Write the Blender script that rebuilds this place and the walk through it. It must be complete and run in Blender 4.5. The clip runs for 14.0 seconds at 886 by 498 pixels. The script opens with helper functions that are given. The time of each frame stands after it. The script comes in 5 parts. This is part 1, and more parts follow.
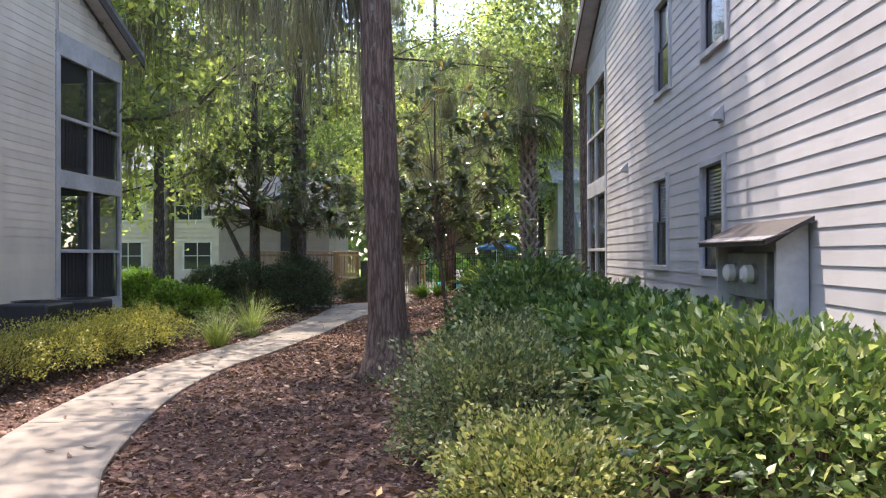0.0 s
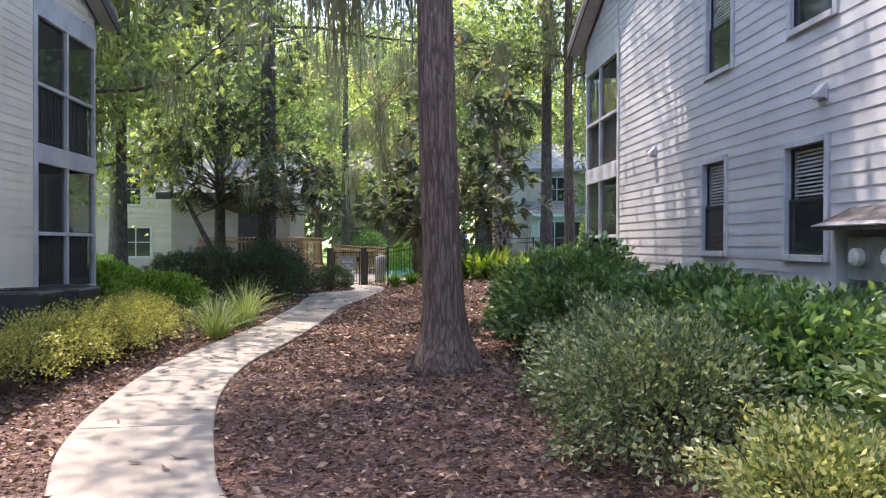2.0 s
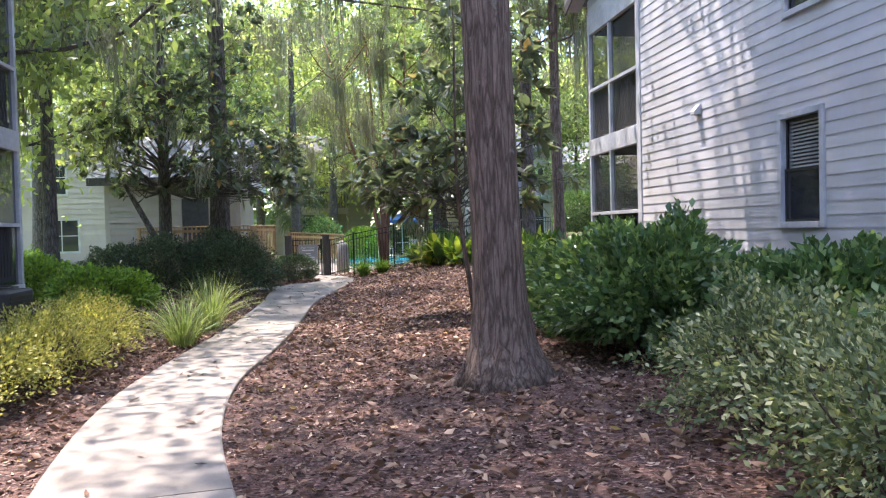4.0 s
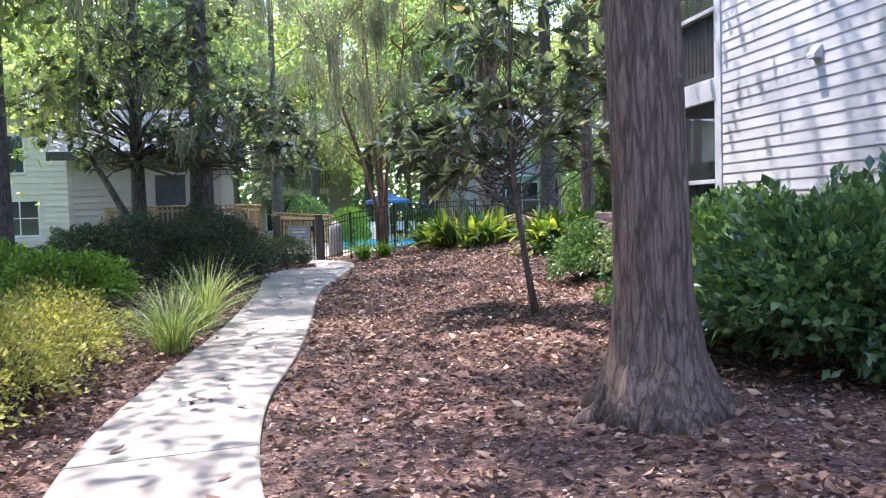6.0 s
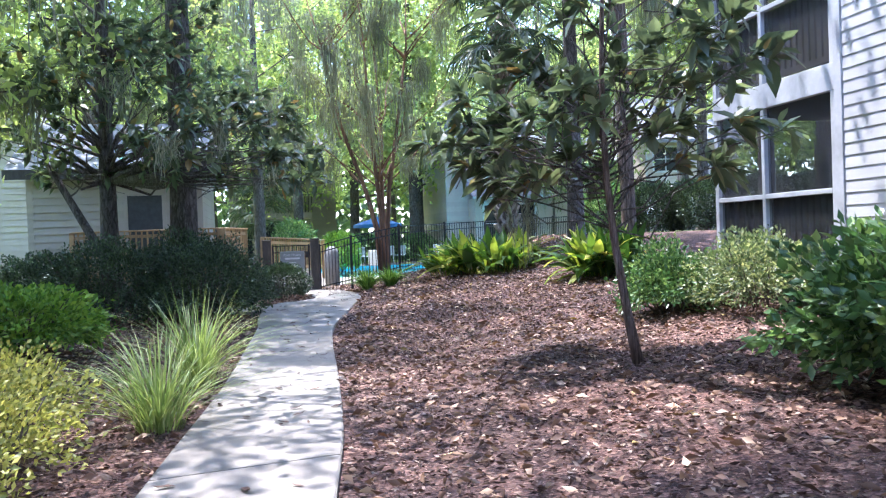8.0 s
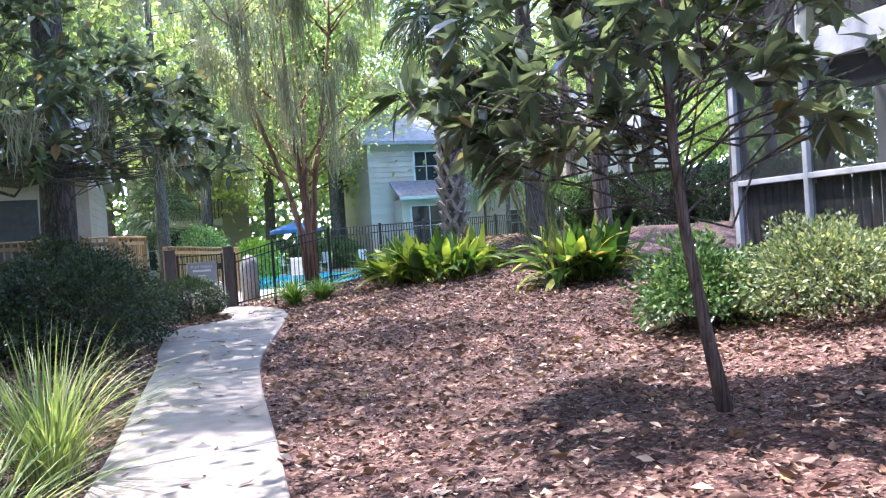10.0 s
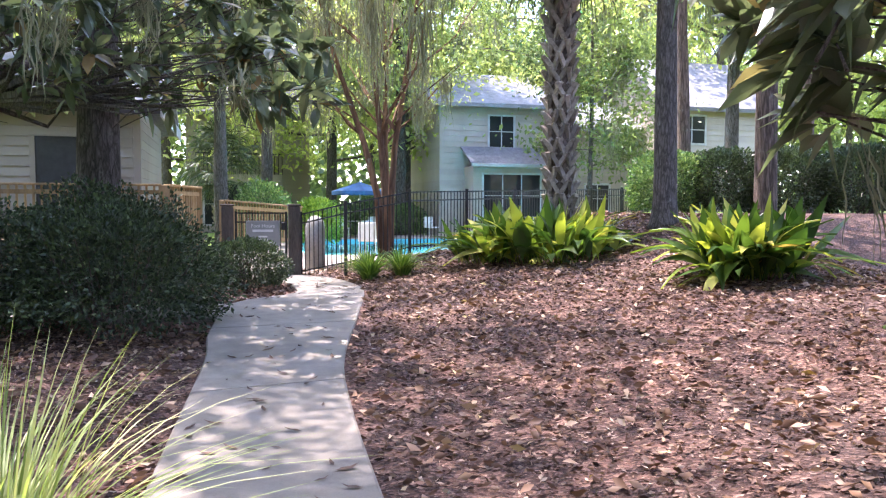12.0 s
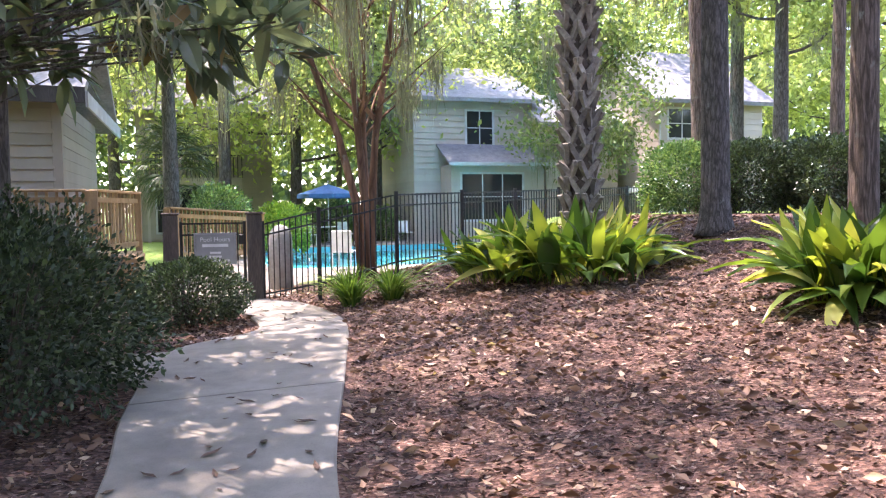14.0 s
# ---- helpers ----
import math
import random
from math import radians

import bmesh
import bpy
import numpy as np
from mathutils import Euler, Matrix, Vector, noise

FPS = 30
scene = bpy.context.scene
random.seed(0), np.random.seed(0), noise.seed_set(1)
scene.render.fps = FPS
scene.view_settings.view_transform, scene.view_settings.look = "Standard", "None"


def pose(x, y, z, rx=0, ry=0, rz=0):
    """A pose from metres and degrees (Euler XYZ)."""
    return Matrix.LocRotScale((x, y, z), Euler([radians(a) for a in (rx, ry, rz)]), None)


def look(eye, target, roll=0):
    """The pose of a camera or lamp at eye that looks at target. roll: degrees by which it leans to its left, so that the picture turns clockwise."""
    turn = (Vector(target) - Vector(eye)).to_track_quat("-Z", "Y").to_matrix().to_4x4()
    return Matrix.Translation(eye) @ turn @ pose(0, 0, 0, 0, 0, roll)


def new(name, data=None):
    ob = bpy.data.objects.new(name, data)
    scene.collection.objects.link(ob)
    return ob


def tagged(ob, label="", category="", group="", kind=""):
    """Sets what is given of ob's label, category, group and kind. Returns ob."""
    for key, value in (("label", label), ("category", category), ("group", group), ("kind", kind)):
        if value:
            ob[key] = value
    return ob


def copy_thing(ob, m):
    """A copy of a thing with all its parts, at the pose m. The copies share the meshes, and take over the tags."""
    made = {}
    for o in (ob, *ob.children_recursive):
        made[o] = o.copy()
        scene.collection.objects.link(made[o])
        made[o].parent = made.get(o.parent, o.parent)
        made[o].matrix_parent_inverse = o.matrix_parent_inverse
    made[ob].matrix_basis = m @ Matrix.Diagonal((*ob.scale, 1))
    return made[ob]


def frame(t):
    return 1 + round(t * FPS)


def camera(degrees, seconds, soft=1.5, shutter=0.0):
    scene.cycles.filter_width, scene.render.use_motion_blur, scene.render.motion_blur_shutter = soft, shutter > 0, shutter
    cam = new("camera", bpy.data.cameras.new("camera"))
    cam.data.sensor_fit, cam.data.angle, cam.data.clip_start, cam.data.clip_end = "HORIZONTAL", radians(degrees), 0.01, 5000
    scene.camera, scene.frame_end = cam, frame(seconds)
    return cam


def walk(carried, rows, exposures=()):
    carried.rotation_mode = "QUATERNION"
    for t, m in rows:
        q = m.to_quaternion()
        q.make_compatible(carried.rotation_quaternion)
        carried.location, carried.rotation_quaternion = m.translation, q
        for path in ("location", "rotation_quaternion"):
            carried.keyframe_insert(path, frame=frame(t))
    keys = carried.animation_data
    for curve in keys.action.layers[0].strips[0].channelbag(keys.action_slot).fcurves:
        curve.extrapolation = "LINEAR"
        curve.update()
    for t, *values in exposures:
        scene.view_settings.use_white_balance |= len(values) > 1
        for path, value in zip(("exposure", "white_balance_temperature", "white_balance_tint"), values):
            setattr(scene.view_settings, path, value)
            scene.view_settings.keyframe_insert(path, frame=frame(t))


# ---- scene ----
EXPOSURES = [(0.0, 2.62, 7000, 21), (2.5, 2.85, 6650, 21), (5.0, 3.13, 6350, 22), (8.0, 3.25, 5550, 19), (11.0, 3.42, 6050, 27), (14.0, 3.34, 6700, 29)]
cam = camera(61.0, 14.0, soft=1.2)
PATH = [
    (0, (0.003, 0.010, 1.765), (-0.095, 2.268, 1.782), -0.2),
    (0.5, (-0.452, 0.080, 1.763), (-0.435, 2.340, 1.803), -1.4),
    (1, (-0.957, 0.102, 1.711), (-0.907, 2.362, 1.733), -1.8),
    (1.5, (-1.355, 0.354, 1.688), (-1.257, 2.610, 1.655), -0.8),
    (2, (-1.794, 0.731, 1.697), (-1.655, 2.987, 1.681), 0.1),
    (2.5, (-2.098, 1.142, 1.681), (-1.907, 3.393, 1.677), -0.9),
    (2.7, (-2.211, 1.350, 1.670), (-1.993, 3.599, 1.668), -1.3),
    (4.8, (-3.118, 4.078, 1.541), (-2.740, 6.303, 1.442), -0.4),
    (5, (-3.181, 4.341, 1.522), (-2.794, 6.566, 1.416), -0.2),
    (5.5, (-3.378, 4.949, 1.515), (-2.973, 7.170, 1.389), -0.5),
    (6, (-3.543, 5.487, 1.502), (-3.122, 7.705, 1.392), -1.6),
    (6.5, (-3.726, 6.138, 1.492), (-3.321, 8.359, 1.384), -3.7),
    (7, (-3.857, 6.740, 1.463), (-3.463, 8.961, 1.313), -4.6),
    (7.5, (-3.976, 7.449, 1.463), (-3.565, 9.668, 1.353), -3.6),
    (8, (-4.078, 8.032, 1.464), (-3.576, 10.236, 1.427), -2.1),
    (8.2, (-4.089, 8.269, 1.444), (-3.539, 10.462, 1.437), -1.6),
    (10.3, (-3.996, 11.079, 1.434), (-3.241, 13.207, 1.398), -3.8),
    (10.5, (-4.010, 11.312, 1.403), (-3.259, 13.444, 1.373), -3.6),
    (11, (-4.172, 12.117, 1.407), (-3.544, 14.288, 1.371), -1.6),
    (11.5, (-4.152, 12.753, 1.422), (-3.569, 14.935, 1.322), -0.6),
    (12, (-4.077, 13.441, 1.460), (-3.474, 15.615, 1.339), 0.1),
    (12.5, (-4.045, 14.084, 1.483), (-3.380, 16.238, 1.316), -0.3),
    (13, (-3.947, 14.844, 1.493), (-3.239, 16.983, 1.319), -1.6),
    (13.5, (-3.897, 15.421, 1.507), (-3.191, 17.561, 1.340), -1.7),
    (14, (-3.834, 16.107, 1.532), (-3.130, 18.252, 1.414), -0.8),
]
walk(cam, [(t, look(eye, target, roll)) for t, eye, target, roll in PATH], EXPOSURES)

# ---- world, sun, exposure ----
SUN_TO = Vector((-0.23, 0.22, 1.0)).normalized()
world = bpy.data.worlds.new("world")
scene.world = world
world.use_nodes = True
wn = world.node_tree.nodes
sky = wn.new("ShaderNodeTexSky")
sky.sky_type, sky.sun_disc = "NISHITA", False
sky.sun_elevation = math.asin(SUN_TO.z)
sky.sun_rotation = math.atan2(SUN_TO.x, SUN_TO.y)
world.node_tree.links.new(sky.outputs[0], wn["Background"].inputs[0])
wn["Background"].inputs[1].default_value = 0.15
sun = new("sun", bpy.data.lights.new("sun", "SUN"))
sun.data.energy, sun.data.angle, sun.data.color = 2.0, radians(0.5), (1.0, 0.94, 0.84)
sun.matrix_world = look(SUN_TO * 60, (0, 0, 0))


# ---- materials ----
def mat(name, rough=0.8, metal=0.0):
    m = bpy.data.materials.new(name)
    m.use_nodes = True
    nt = m.node_tree
    b = nt.nodes["Principled BSDF"]
    b.inputs["Roughness"].default_value, b.inputs["Metallic"].default_value = rough, metal
    return m, nt, b


def node(nt, kind, **kw):
    n = nt.nodes.new(kind)
    for k, v in kw.items():
        n.inputs[k].default_value = v
    return n


def coords(nt, scale=(1, 1, 1), which="Object"):
    tc, mp = nt.nodes.new("ShaderNodeTexCoord"), nt.nodes.new("ShaderNodeMapping")
    mp.inputs["Scale"].default_value = scale
    nt.links.new(tc.outputs[which], mp.inputs[0])
    return mp.outputs[0]


def world_coords(nt, scale=(1, 1, 1)):
    g, mp = nt.nodes.new("ShaderNodeNewGeometry"), nt.nodes.new("ShaderNodeMapping")
    mp.inputs["Scale"].default_value = scale
    nt.links.new(g.outputs["Position"], mp.inputs[0])
    return mp.outputs[0]


def ramp(nt, source, stops):
    r = nt.nodes.new("ShaderNodeValToRGB")
    nt.links.new(source, r.inputs[0])
    e = r.color_ramp.elements
    while len(e) < len(stops):
        e.new(0.5)
    for q, (p, c) in zip(e, stops):
        q.position, q.color = p, (*c, 1)
    return r.outputs[0]


def noise_tex(nt, vec, scale, detail=4.0, rough=0.55):
    n = node(nt, "ShaderNodeTexNoise", Scale=scale, Detail=detail, Roughness=rough)
    nt.links.new(vec, n.inputs["Vector"])
    return n.outputs[0]


def mixc(nt, a, b, fac, mode="MIX"):
    m = nt.nodes.new("ShaderNodeMix")
    m.data_type, m.blend_type = "RGBA", mode
    for sock, v in ((m.inputs[0], fac), (m.inputs[6], a), (m.inputs[7], b)):
        if isinstance(v, (int, float)):
            sock.default_value = v
        elif isinstance(v, tuple):
            sock.default_value = (*v, 1)
        else:
            nt.links.new(v, sock)
    return m.outputs[2]


def bump(nt, b, height, strength=0.4, dist=0.01):
    n = node(nt, "ShaderNodeBump", Strength=strength, Distance=dist)
    nt.links.new(height, n.inputs["Height"])
    nt.links.new(n.outputs[0], b.inputs["Normal"])


def simple(name, c1, c2, scale=8, rough=0.8, metal=0.0, stretch=(1, 1, 1), bumps=0.3, dist=0.005, vary=0.0):
    """Two tones at two scales, with a fine relief."""
    m, nt, b = mat(name, rough, metal)
    v = world_coords(nt, stretch)
    big, fine = noise_tex(nt, v, scale * 0.18, 3), noise_tex(nt, v, scale, 6, 0.65)
    col = ramp(nt, fine, [(0.3, c1), (0.7, c2)])
    col = mixc(nt, col, ramp(nt, big, [(0.3, (0.72, 0.72, 0.72)), (0.7, (1.08, 1.08, 1.08))]), 1.0, "MULTIPLY")
    if vary:
        oi = nt.nodes.new("ShaderNodeObjectInfo")
        col = mixc(nt, col, ramp(nt, oi.outputs["Random"], [(0, (1 - vary,) * 3), (1, (1 + vary * 0.5,) * 3)]), 1.0, "MULTIPLY")
    nt.links.new(col, b.inputs["Base Color"])
    bump(nt, b, fine, bumps, dist)
    return m


def leafy(name, stops, rough=0.45, through_light=0.35):
    """Leaves: each its own tone, with light coming through them."""
    m, nt, b = mat(name, rough)
    g = nt.nodes.new("ShaderNodeNewGeometry")
    col = ramp(nt, g.outputs["Random Per Island"], stops)
    patchy = noise_tex(nt, world_coords(nt), 1.3, 2)
    col = mixc(nt, col, ramp(nt, patchy, [(0.3, (0.75, 0.78, 0.72)), (0.7, (1.15, 1.12, 1.0))]), 1.0, "MULTIPLY")
    nt.links.new(col, b.inputs["Base Color"])
    t = nt.nodes.new("ShaderNodeBsdfTranslucent")
    nt.links.new(mixc(nt, col, (1.25, 1.3, 0.75), 1.0, "MULTIPLY"), t.inputs[0])
    s = nt.nodes.new("ShaderNodeMixShader")
    s.inputs[0].default_value = through_light
    nt.links.new(b.outputs[0], s.inputs[1])
    nt.links.new(t.outputs[0], s.inputs[2])
    nt.links.new(s.outputs[0], nt.nodes["Material Output"].inputs[0])
    return m


def bark(name, c1, c2, stretch=(32, 32, 3.4), dist=0.03):
    """Long vertical furrows between flat fibrous ridges, with grey lichen here and there."""
    m, nt, b = mat(name, 0.95)
    wander = nt.nodes.new("ShaderNodeMix")
    wander.data_type, wander.blend_type = "RGBA", "ADD"
    wander.inputs[0].default_value = 1.0
    swirl = node(nt, "ShaderNodeTexNoise", Scale=0.55, Detail=3.0)
    v0 = coords(nt, stretch)
    nt.links.new(v0, swirl.inputs["Vector"])
    nt.links.new(v0, wander.inputs[6])
    nt.links.new(mixc(nt, swirl.outputs["Color"], (2.6, 2.6, 2.6), 1.0, "MULTIPLY"), wander.inputs[7])
    v = wander.outputs[2]
    ridges, fibre = noise_tex(nt, v, 0.55, 3, 0.6), noise_tex(nt, v, 2.2, 6, 0.75)
    vo = nt.nodes.new("ShaderNodeTexVoronoi")
    vo.feature, vo.inputs["Scale"].default_value = "DISTANCE_TO_EDGE", 0.55
    nt.links.new(v, vo.inputs["Vector"])
    col = ramp(nt, fibre, [(0.28, c1), (0.72, c2)])
    col = mixc(nt, col, ramp(nt, ridges, [(0.32, (0.74, 0.71, 0.68)), (0.62, (1.06, 1.05, 1.04))]), 1.0, "MULTIPLY")
    col = mixc(nt, col, ramp(nt, vo.outputs[0], [(0.0, (0.42, 0.40, 0.38)), (0.2, (1.05, 1.05, 1.05))]), 1.0, "MULTIPLY")
    lichen = noise_tex(nt, coords(nt, (1, 1, 0.6)), 7.0, 6, 0.75)
    col = mixc(nt, col, (0.30, 0.31, 0.26), ramp(nt, lichen, [(0.60, (0, 0, 0)), (0.70, (0.5, 0.5, 0.5))]))
    nt.links.new(col, b.inputs["Base Color"])
    bump(nt, b, mixc(nt, ridges, mixc(nt, fibre, vo.outputs[0], 0.5), 0.6), 1.0, dist)
    return m


def siding_paint(name, c):
    m, nt, b = mat(name, 0.62)
    oi = nt.nodes.new("ShaderNodeObjectInfo")
    grain = noise_tex(nt, world_coords(nt, (30, 3.0, 60)), 1.0, 5, 0.6)
    dirt = noise_tex(nt, world_coords(nt, (0.9, 0.9, 0.5)), 1.0, 5, 0.65)
    col = mixc(nt, c, ramp(nt, oi.outputs["Random"], [(0, (0.92, 0.92, 0.93)), (1, (1.04, 1.04, 1.03))]), 1.0, "MULTIPLY")
    col = mixc(nt, col, ramp(nt, dirt, [(0.25, (0.80, 0.79, 0.76)), (0.6, (1.0, 1.0, 1.0))]), 1.0, "MULTIPLY")
    nt.links.new(col, b.inputs["Base Color"])
    bump(nt, b, grain, 0.35, 0.004)
    return m


def mulch_ground():
    m, nt, b = mat("mulch_and_lawn", 0.95)
    v = world_coords(nt)
    vo = nt.nodes.new("ShaderNodeTexVoronoi")
    vo.inputs["Scale"].default_value, vo.inputs["Randomness"].default_value = 34, 1.0
    nt.links.new(world_coords(nt, (1, 1.5, 1)), vo.inputs["Vector"])
    chips = nt.nodes.new("ShaderNodeSeparateColor")
    nt.links.new(vo.outputs["Color"], chips.inputs[0])
    col = ramp(nt, chips.outputs[0], [(0.0, (0.036, 0.018, 0.014)), (0.45, (0.080, 0.042, 0.034)), (0.8, (0.145, 0.080, 0.063)), (1.0, (0.27, 0.18, 0.145))])
    big = noise_tex(nt, v, 0.5, 5, 0.6)
    col = mixc(nt, col, ramp(nt, big, [(0.35, (0.62, 0.62, 0.65)), (0.65, (1.2, 1.08, 1.0))]), 1.0, "MULTIPLY")
    fine = noise_tex(nt, v, 60, 4, 0.7)
    grass = ramp(nt, noise_tex(nt, v, 14, 6, 0.7), [(0.3, (0.06, 0.11, 0.02)), (0.7, (0.19, 0.30, 0.05))])
    # lawn begins beyond the beds
    sep = nt.nodes.new("ShaderNodeSeparateXYZ")
    nt.links.new(v, sep.inputs[0])
    wob = node(nt, "ShaderNodeMath")
    wob.operation = "MULTIPLY_ADD"
    nt.links.new(noise_tex(nt, v, 0.8, 3), wob.inputs[0])
    wob.inputs[1].default_value = 3.0
    nt.links.new(sep.outputs["Y"], wob.inputs[2])
    lawn = ramp(nt, maprange(nt, wob.outputs[0], 31, 32.5), [(0, (0, 0, 0)), (1, (1, 1, 1))])
    left = ramp(nt, maprange(nt, sep.outputs["X"], -10.2, -11.0), [(0, (0, 0, 0)), (1, (1, 1, 1))])
    both = mixc(nt, lawn, left, 1.0, "LIGHTEN")
    nt.links.new(mixc(nt, col, grass, both), b.inputs["Base Color"])
    bump(nt, b, mixc(nt, vo.outputs["Distance"], fine, 0.4), 0.9, 0.03)
    return m


def maprange(nt, v, a, b):
    n = nt.nodes.new("ShaderNodeMapRange")
    n.inputs[1].default_value, n.inputs[2].default_value = a, b
    nt.links.new(v, n.inputs[0])
    return n.outputs[0]


def concrete():
    m, nt, b = mat("pale_concrete", 0.9)
    v = world_coords(nt)
    fine, mid, big = noise_tex(nt, v, 90, 4, 0.7), noise_tex(nt, v, 5, 6, 0.6), noise_tex(nt, v, 0.7, 4)
    col = ramp(nt, mid, [(0.3, (0.205, 0.183, 0.156)), (0.7, (0.285, 0.257, 0.222))])
    col = mixc(nt, col, ramp(nt, big, [(0.3, (0.80, 0.79, 0.78)), (0.65, (1.05, 1.05, 1.05))]), 1.0, "MULTIPLY")
    col = mixc(nt, col, ramp(nt, fine, [(0.25, (0.78, 0.77, 0.75)), (0.5, (1, 1, 1))]), 1.0, "MULTIPLY")
    oi = nt.nodes.new("ShaderNodeObjectInfo")
    col = mixc(nt, col, ramp(nt, oi.outputs["Random"], [(0, (0.93, 0.93, 0.93)), (1, (1.04, 1.03, 1.02))]), 1.0, "MULTIPLY")
    nt.links.new(col, b.inputs["Base Color"])
    bump(nt, b, fine, 0.25, 0.003)
    return m


def glassy(name, tint, rough=0.05):
    m, nt, b = mat(name, rough)
    b.inputs["Base Color"].default_value = (*tint, 1)
    b.inputs["Transmission Weight"].default_value = 1.0
    b.inputs["IOR"].default_value = 1.2
    return m


def screen_mesh():
    """Insect screen: a dark weave that lets some light through."""
    m, nt, b = mat("insect_screen", 0.6)
    b.inputs["Base Color"].default_value = (0.03, 0.032, 0.035, 1)
    tr = nt.nodes.new("ShaderNodeBsdfTransparent")
    s = nt.nodes.new("ShaderNodeMixShader")
    s.inputs[0].default_value = 0.72
    nt.links.new(b.outputs[0], s.inputs[1])
    nt.links.new(tr.outputs[0], s.inputs[2])
    nt.links.new(s.outputs[0], nt.nodes["Material Output"].inputs[0])
    return m


M_SIDE = siding_paint("grey_siding", (0.46, 0.455, 0.46))
M_SIDE_L = siding_paint("cream_siding", (0.66, 0.60, 0.505))
M_SIDE_B = siding_paint("beige_siding", (0.31, 0.27, 0.225))
M_TRIM = simple("grey_trim_paint", (0.39, 0.395, 0.41), (0.49, 0.495, 0.51), 12, 0.6)
M_PALE = siding_paint("pale_siding", (0.40, 0.345, 0.305))
M_DARKWOOD = simple("dark_stained_wood", (0.035, 0.030, 0.030), (0.075, 0.065, 0.062), 20, 0.8, stretch=(4, 4, 0.6))
# shade inside porches and behind windows, put into a dark colour
M_SHADE = simple("interior_shade", (0.05, 0.05, 0.05), (0.10, 0.10, 0.10), 3, 0.9)
M_SHINGLE = simple("grey_shingle", (0.10, 0.10, 0.11), (0.26, 0.26, 0.27), 25, 0.95, vary=0.25)
M_SHINGLE_PALE = simple("pale_shingle", (0.20, 0.20, 0.21), (0.32, 0.32, 0.335), 20, 0.9)
M_METER = simple("meter_metal", (0.22, 0.23, 0.24), (0.36, 0.37, 0.38), 10, 0.5, 0.3)
M_BLIND = simple("white_blind", (0.60, 0.60, 0.58), (0.74, 0.74, 0.72), 6, 0.6)
M_GLASS = mat("dark_window_glass", 0.06)[0]
M_GLASS.node_tree.nodes["Principled BSDF"].inputs["Base Color"].default_value = (0.02, 0.023, 0.028, 1)
M_SCREEN = screen_mesh()
M_CONC = concrete()
M_GROUND = mulch_ground()
M_IRON = simple("black_painted_metal", (0.010, 0.010, 0.011), (0.028, 0.028, 0.030), 30, 0.45, 0.2)
M_POST = simple("weathered_post_wood", (0.045, 0.036, 0.030), (0.11, 0.09, 0.075), 14, 0.9, stretch=(4, 4, 0.5))
M_DECK = simple("golden_deck_wood", (0.30, 0.185, 0.085), (0.47, 0.31, 0.16), 12, 0.75, stretch=(2, 2, 0.4), vary=0.3)
M_BARK = bark("cypress_bark", (0.085, 0.060, 0.050), (0.27, 0.20, 0.165))
M_BARK_D = bark("oak_bark", (0.050, 0.044, 0.040), (0.19, 0.165, 0.15), (30, 30, 6.0))
M_BARK_C = bark("crape_bark", (0.16, 0.085, 0.052), (0.33, 0.19, 0.12), (6, 6, 1.0), 0.006)
M_BARK_P = simple("palm_fibre", (0.07, 0.052, 0.042), (0.17, 0.13, 0.105), 16, 0.95)
M_BOOT = simple("palm_leaf_base", (0.20, 0.165, 0.135), (0.42, 0.355, 0.30), 14, 0.95, vary=0.45)
M_TWIG = simple("twig_bark", (0.06, 0.048, 0.04), (0.15, 0.12, 0.10), 20, 0.95)
M_CHIP = leafy("mulch_chips", [(0, (0.04, 0.020, 0.016)), (0.4, (0.095, 0.050, 0.040)), (0.75, (0.19, 0.112, 0.09)), (1, (0.46, 0.35, 0.30))], 0.8, 0.05)
M_DRY = leafy("dry_leaves", [(0, (0.10, 0.052, 0.036)), (0.5, (0.22, 0.122, 0.082)), (0.85, (0.36, 0.225, 0.16)), (0.985, (0.52, 0.38, 0.29)), (1, (0.45, 0.32, 0.10))], 0.6, 0.08)
L_PITT = leafy("glossy_green_leaves", [(0, (0.04, 0.092, 0.042)), (0.6, (0.09, 0.175, 0.07)), (1, (0.25, 0.35, 0.15))], 0.32)
L_PALEG = leafy("pale_edged_green_leaves", [(0, (0.05, 0.10, 0.04)), (0.55, (0.11, 0.18, 0.065)), (0.85, (0.25, 0.32, 0.13)), (1, (0.50, 0.52, 0.30))], 0.3)
L_VARI = leafy("variegated_leaves", [(0, (0.09, 0.14, 0.05)), (0.4, (0.22, 0.27, 0.11)), (0.65, (0.45, 0.45, 0.21)), (1, (0.68, 0.64, 0.34))], 0.45)
L_GREY = leafy("grey_green_leaves", [(0, (0.075, 0.115, 0.065)), (0.6, (0.17, 0.22, 0.12)), (1, (0.46, 0.47, 0.28))], 0.5)
L_YEL = leafy("yellow_green_leaves", [(0, (0.17, 0.19, 0.05)), (0.5, (0.36, 0.36, 0.10)), (1, (0.60, 0.54, 0.19))], 0.5)
L_LIME = leafy("lime_leaves", [(0, (0.08, 0.17, 0.03)), (0.6, (0.20, 0.34, 0.05)), (1, (0.34, 0.45, 0.08))], 0.45)
L_DARK = leafy("dark_hedge_leaves", [(0, (0.022, 0.038, 0.022)), (0.7, (0.05, 0.082, 0.042)), (1, (0.11, 0.16, 0.08))], 0.38, 0.25)
L_MAG = leafy("magnolia_leaves", [(0, (0.085, 0.115, 0.09)), (0.6, (0.135, 0.17, 0.13)), (0.93, (0.21, 0.25, 0.18)), (1, (0.26, 0.16, 0.08))], 0.25, 0.4)
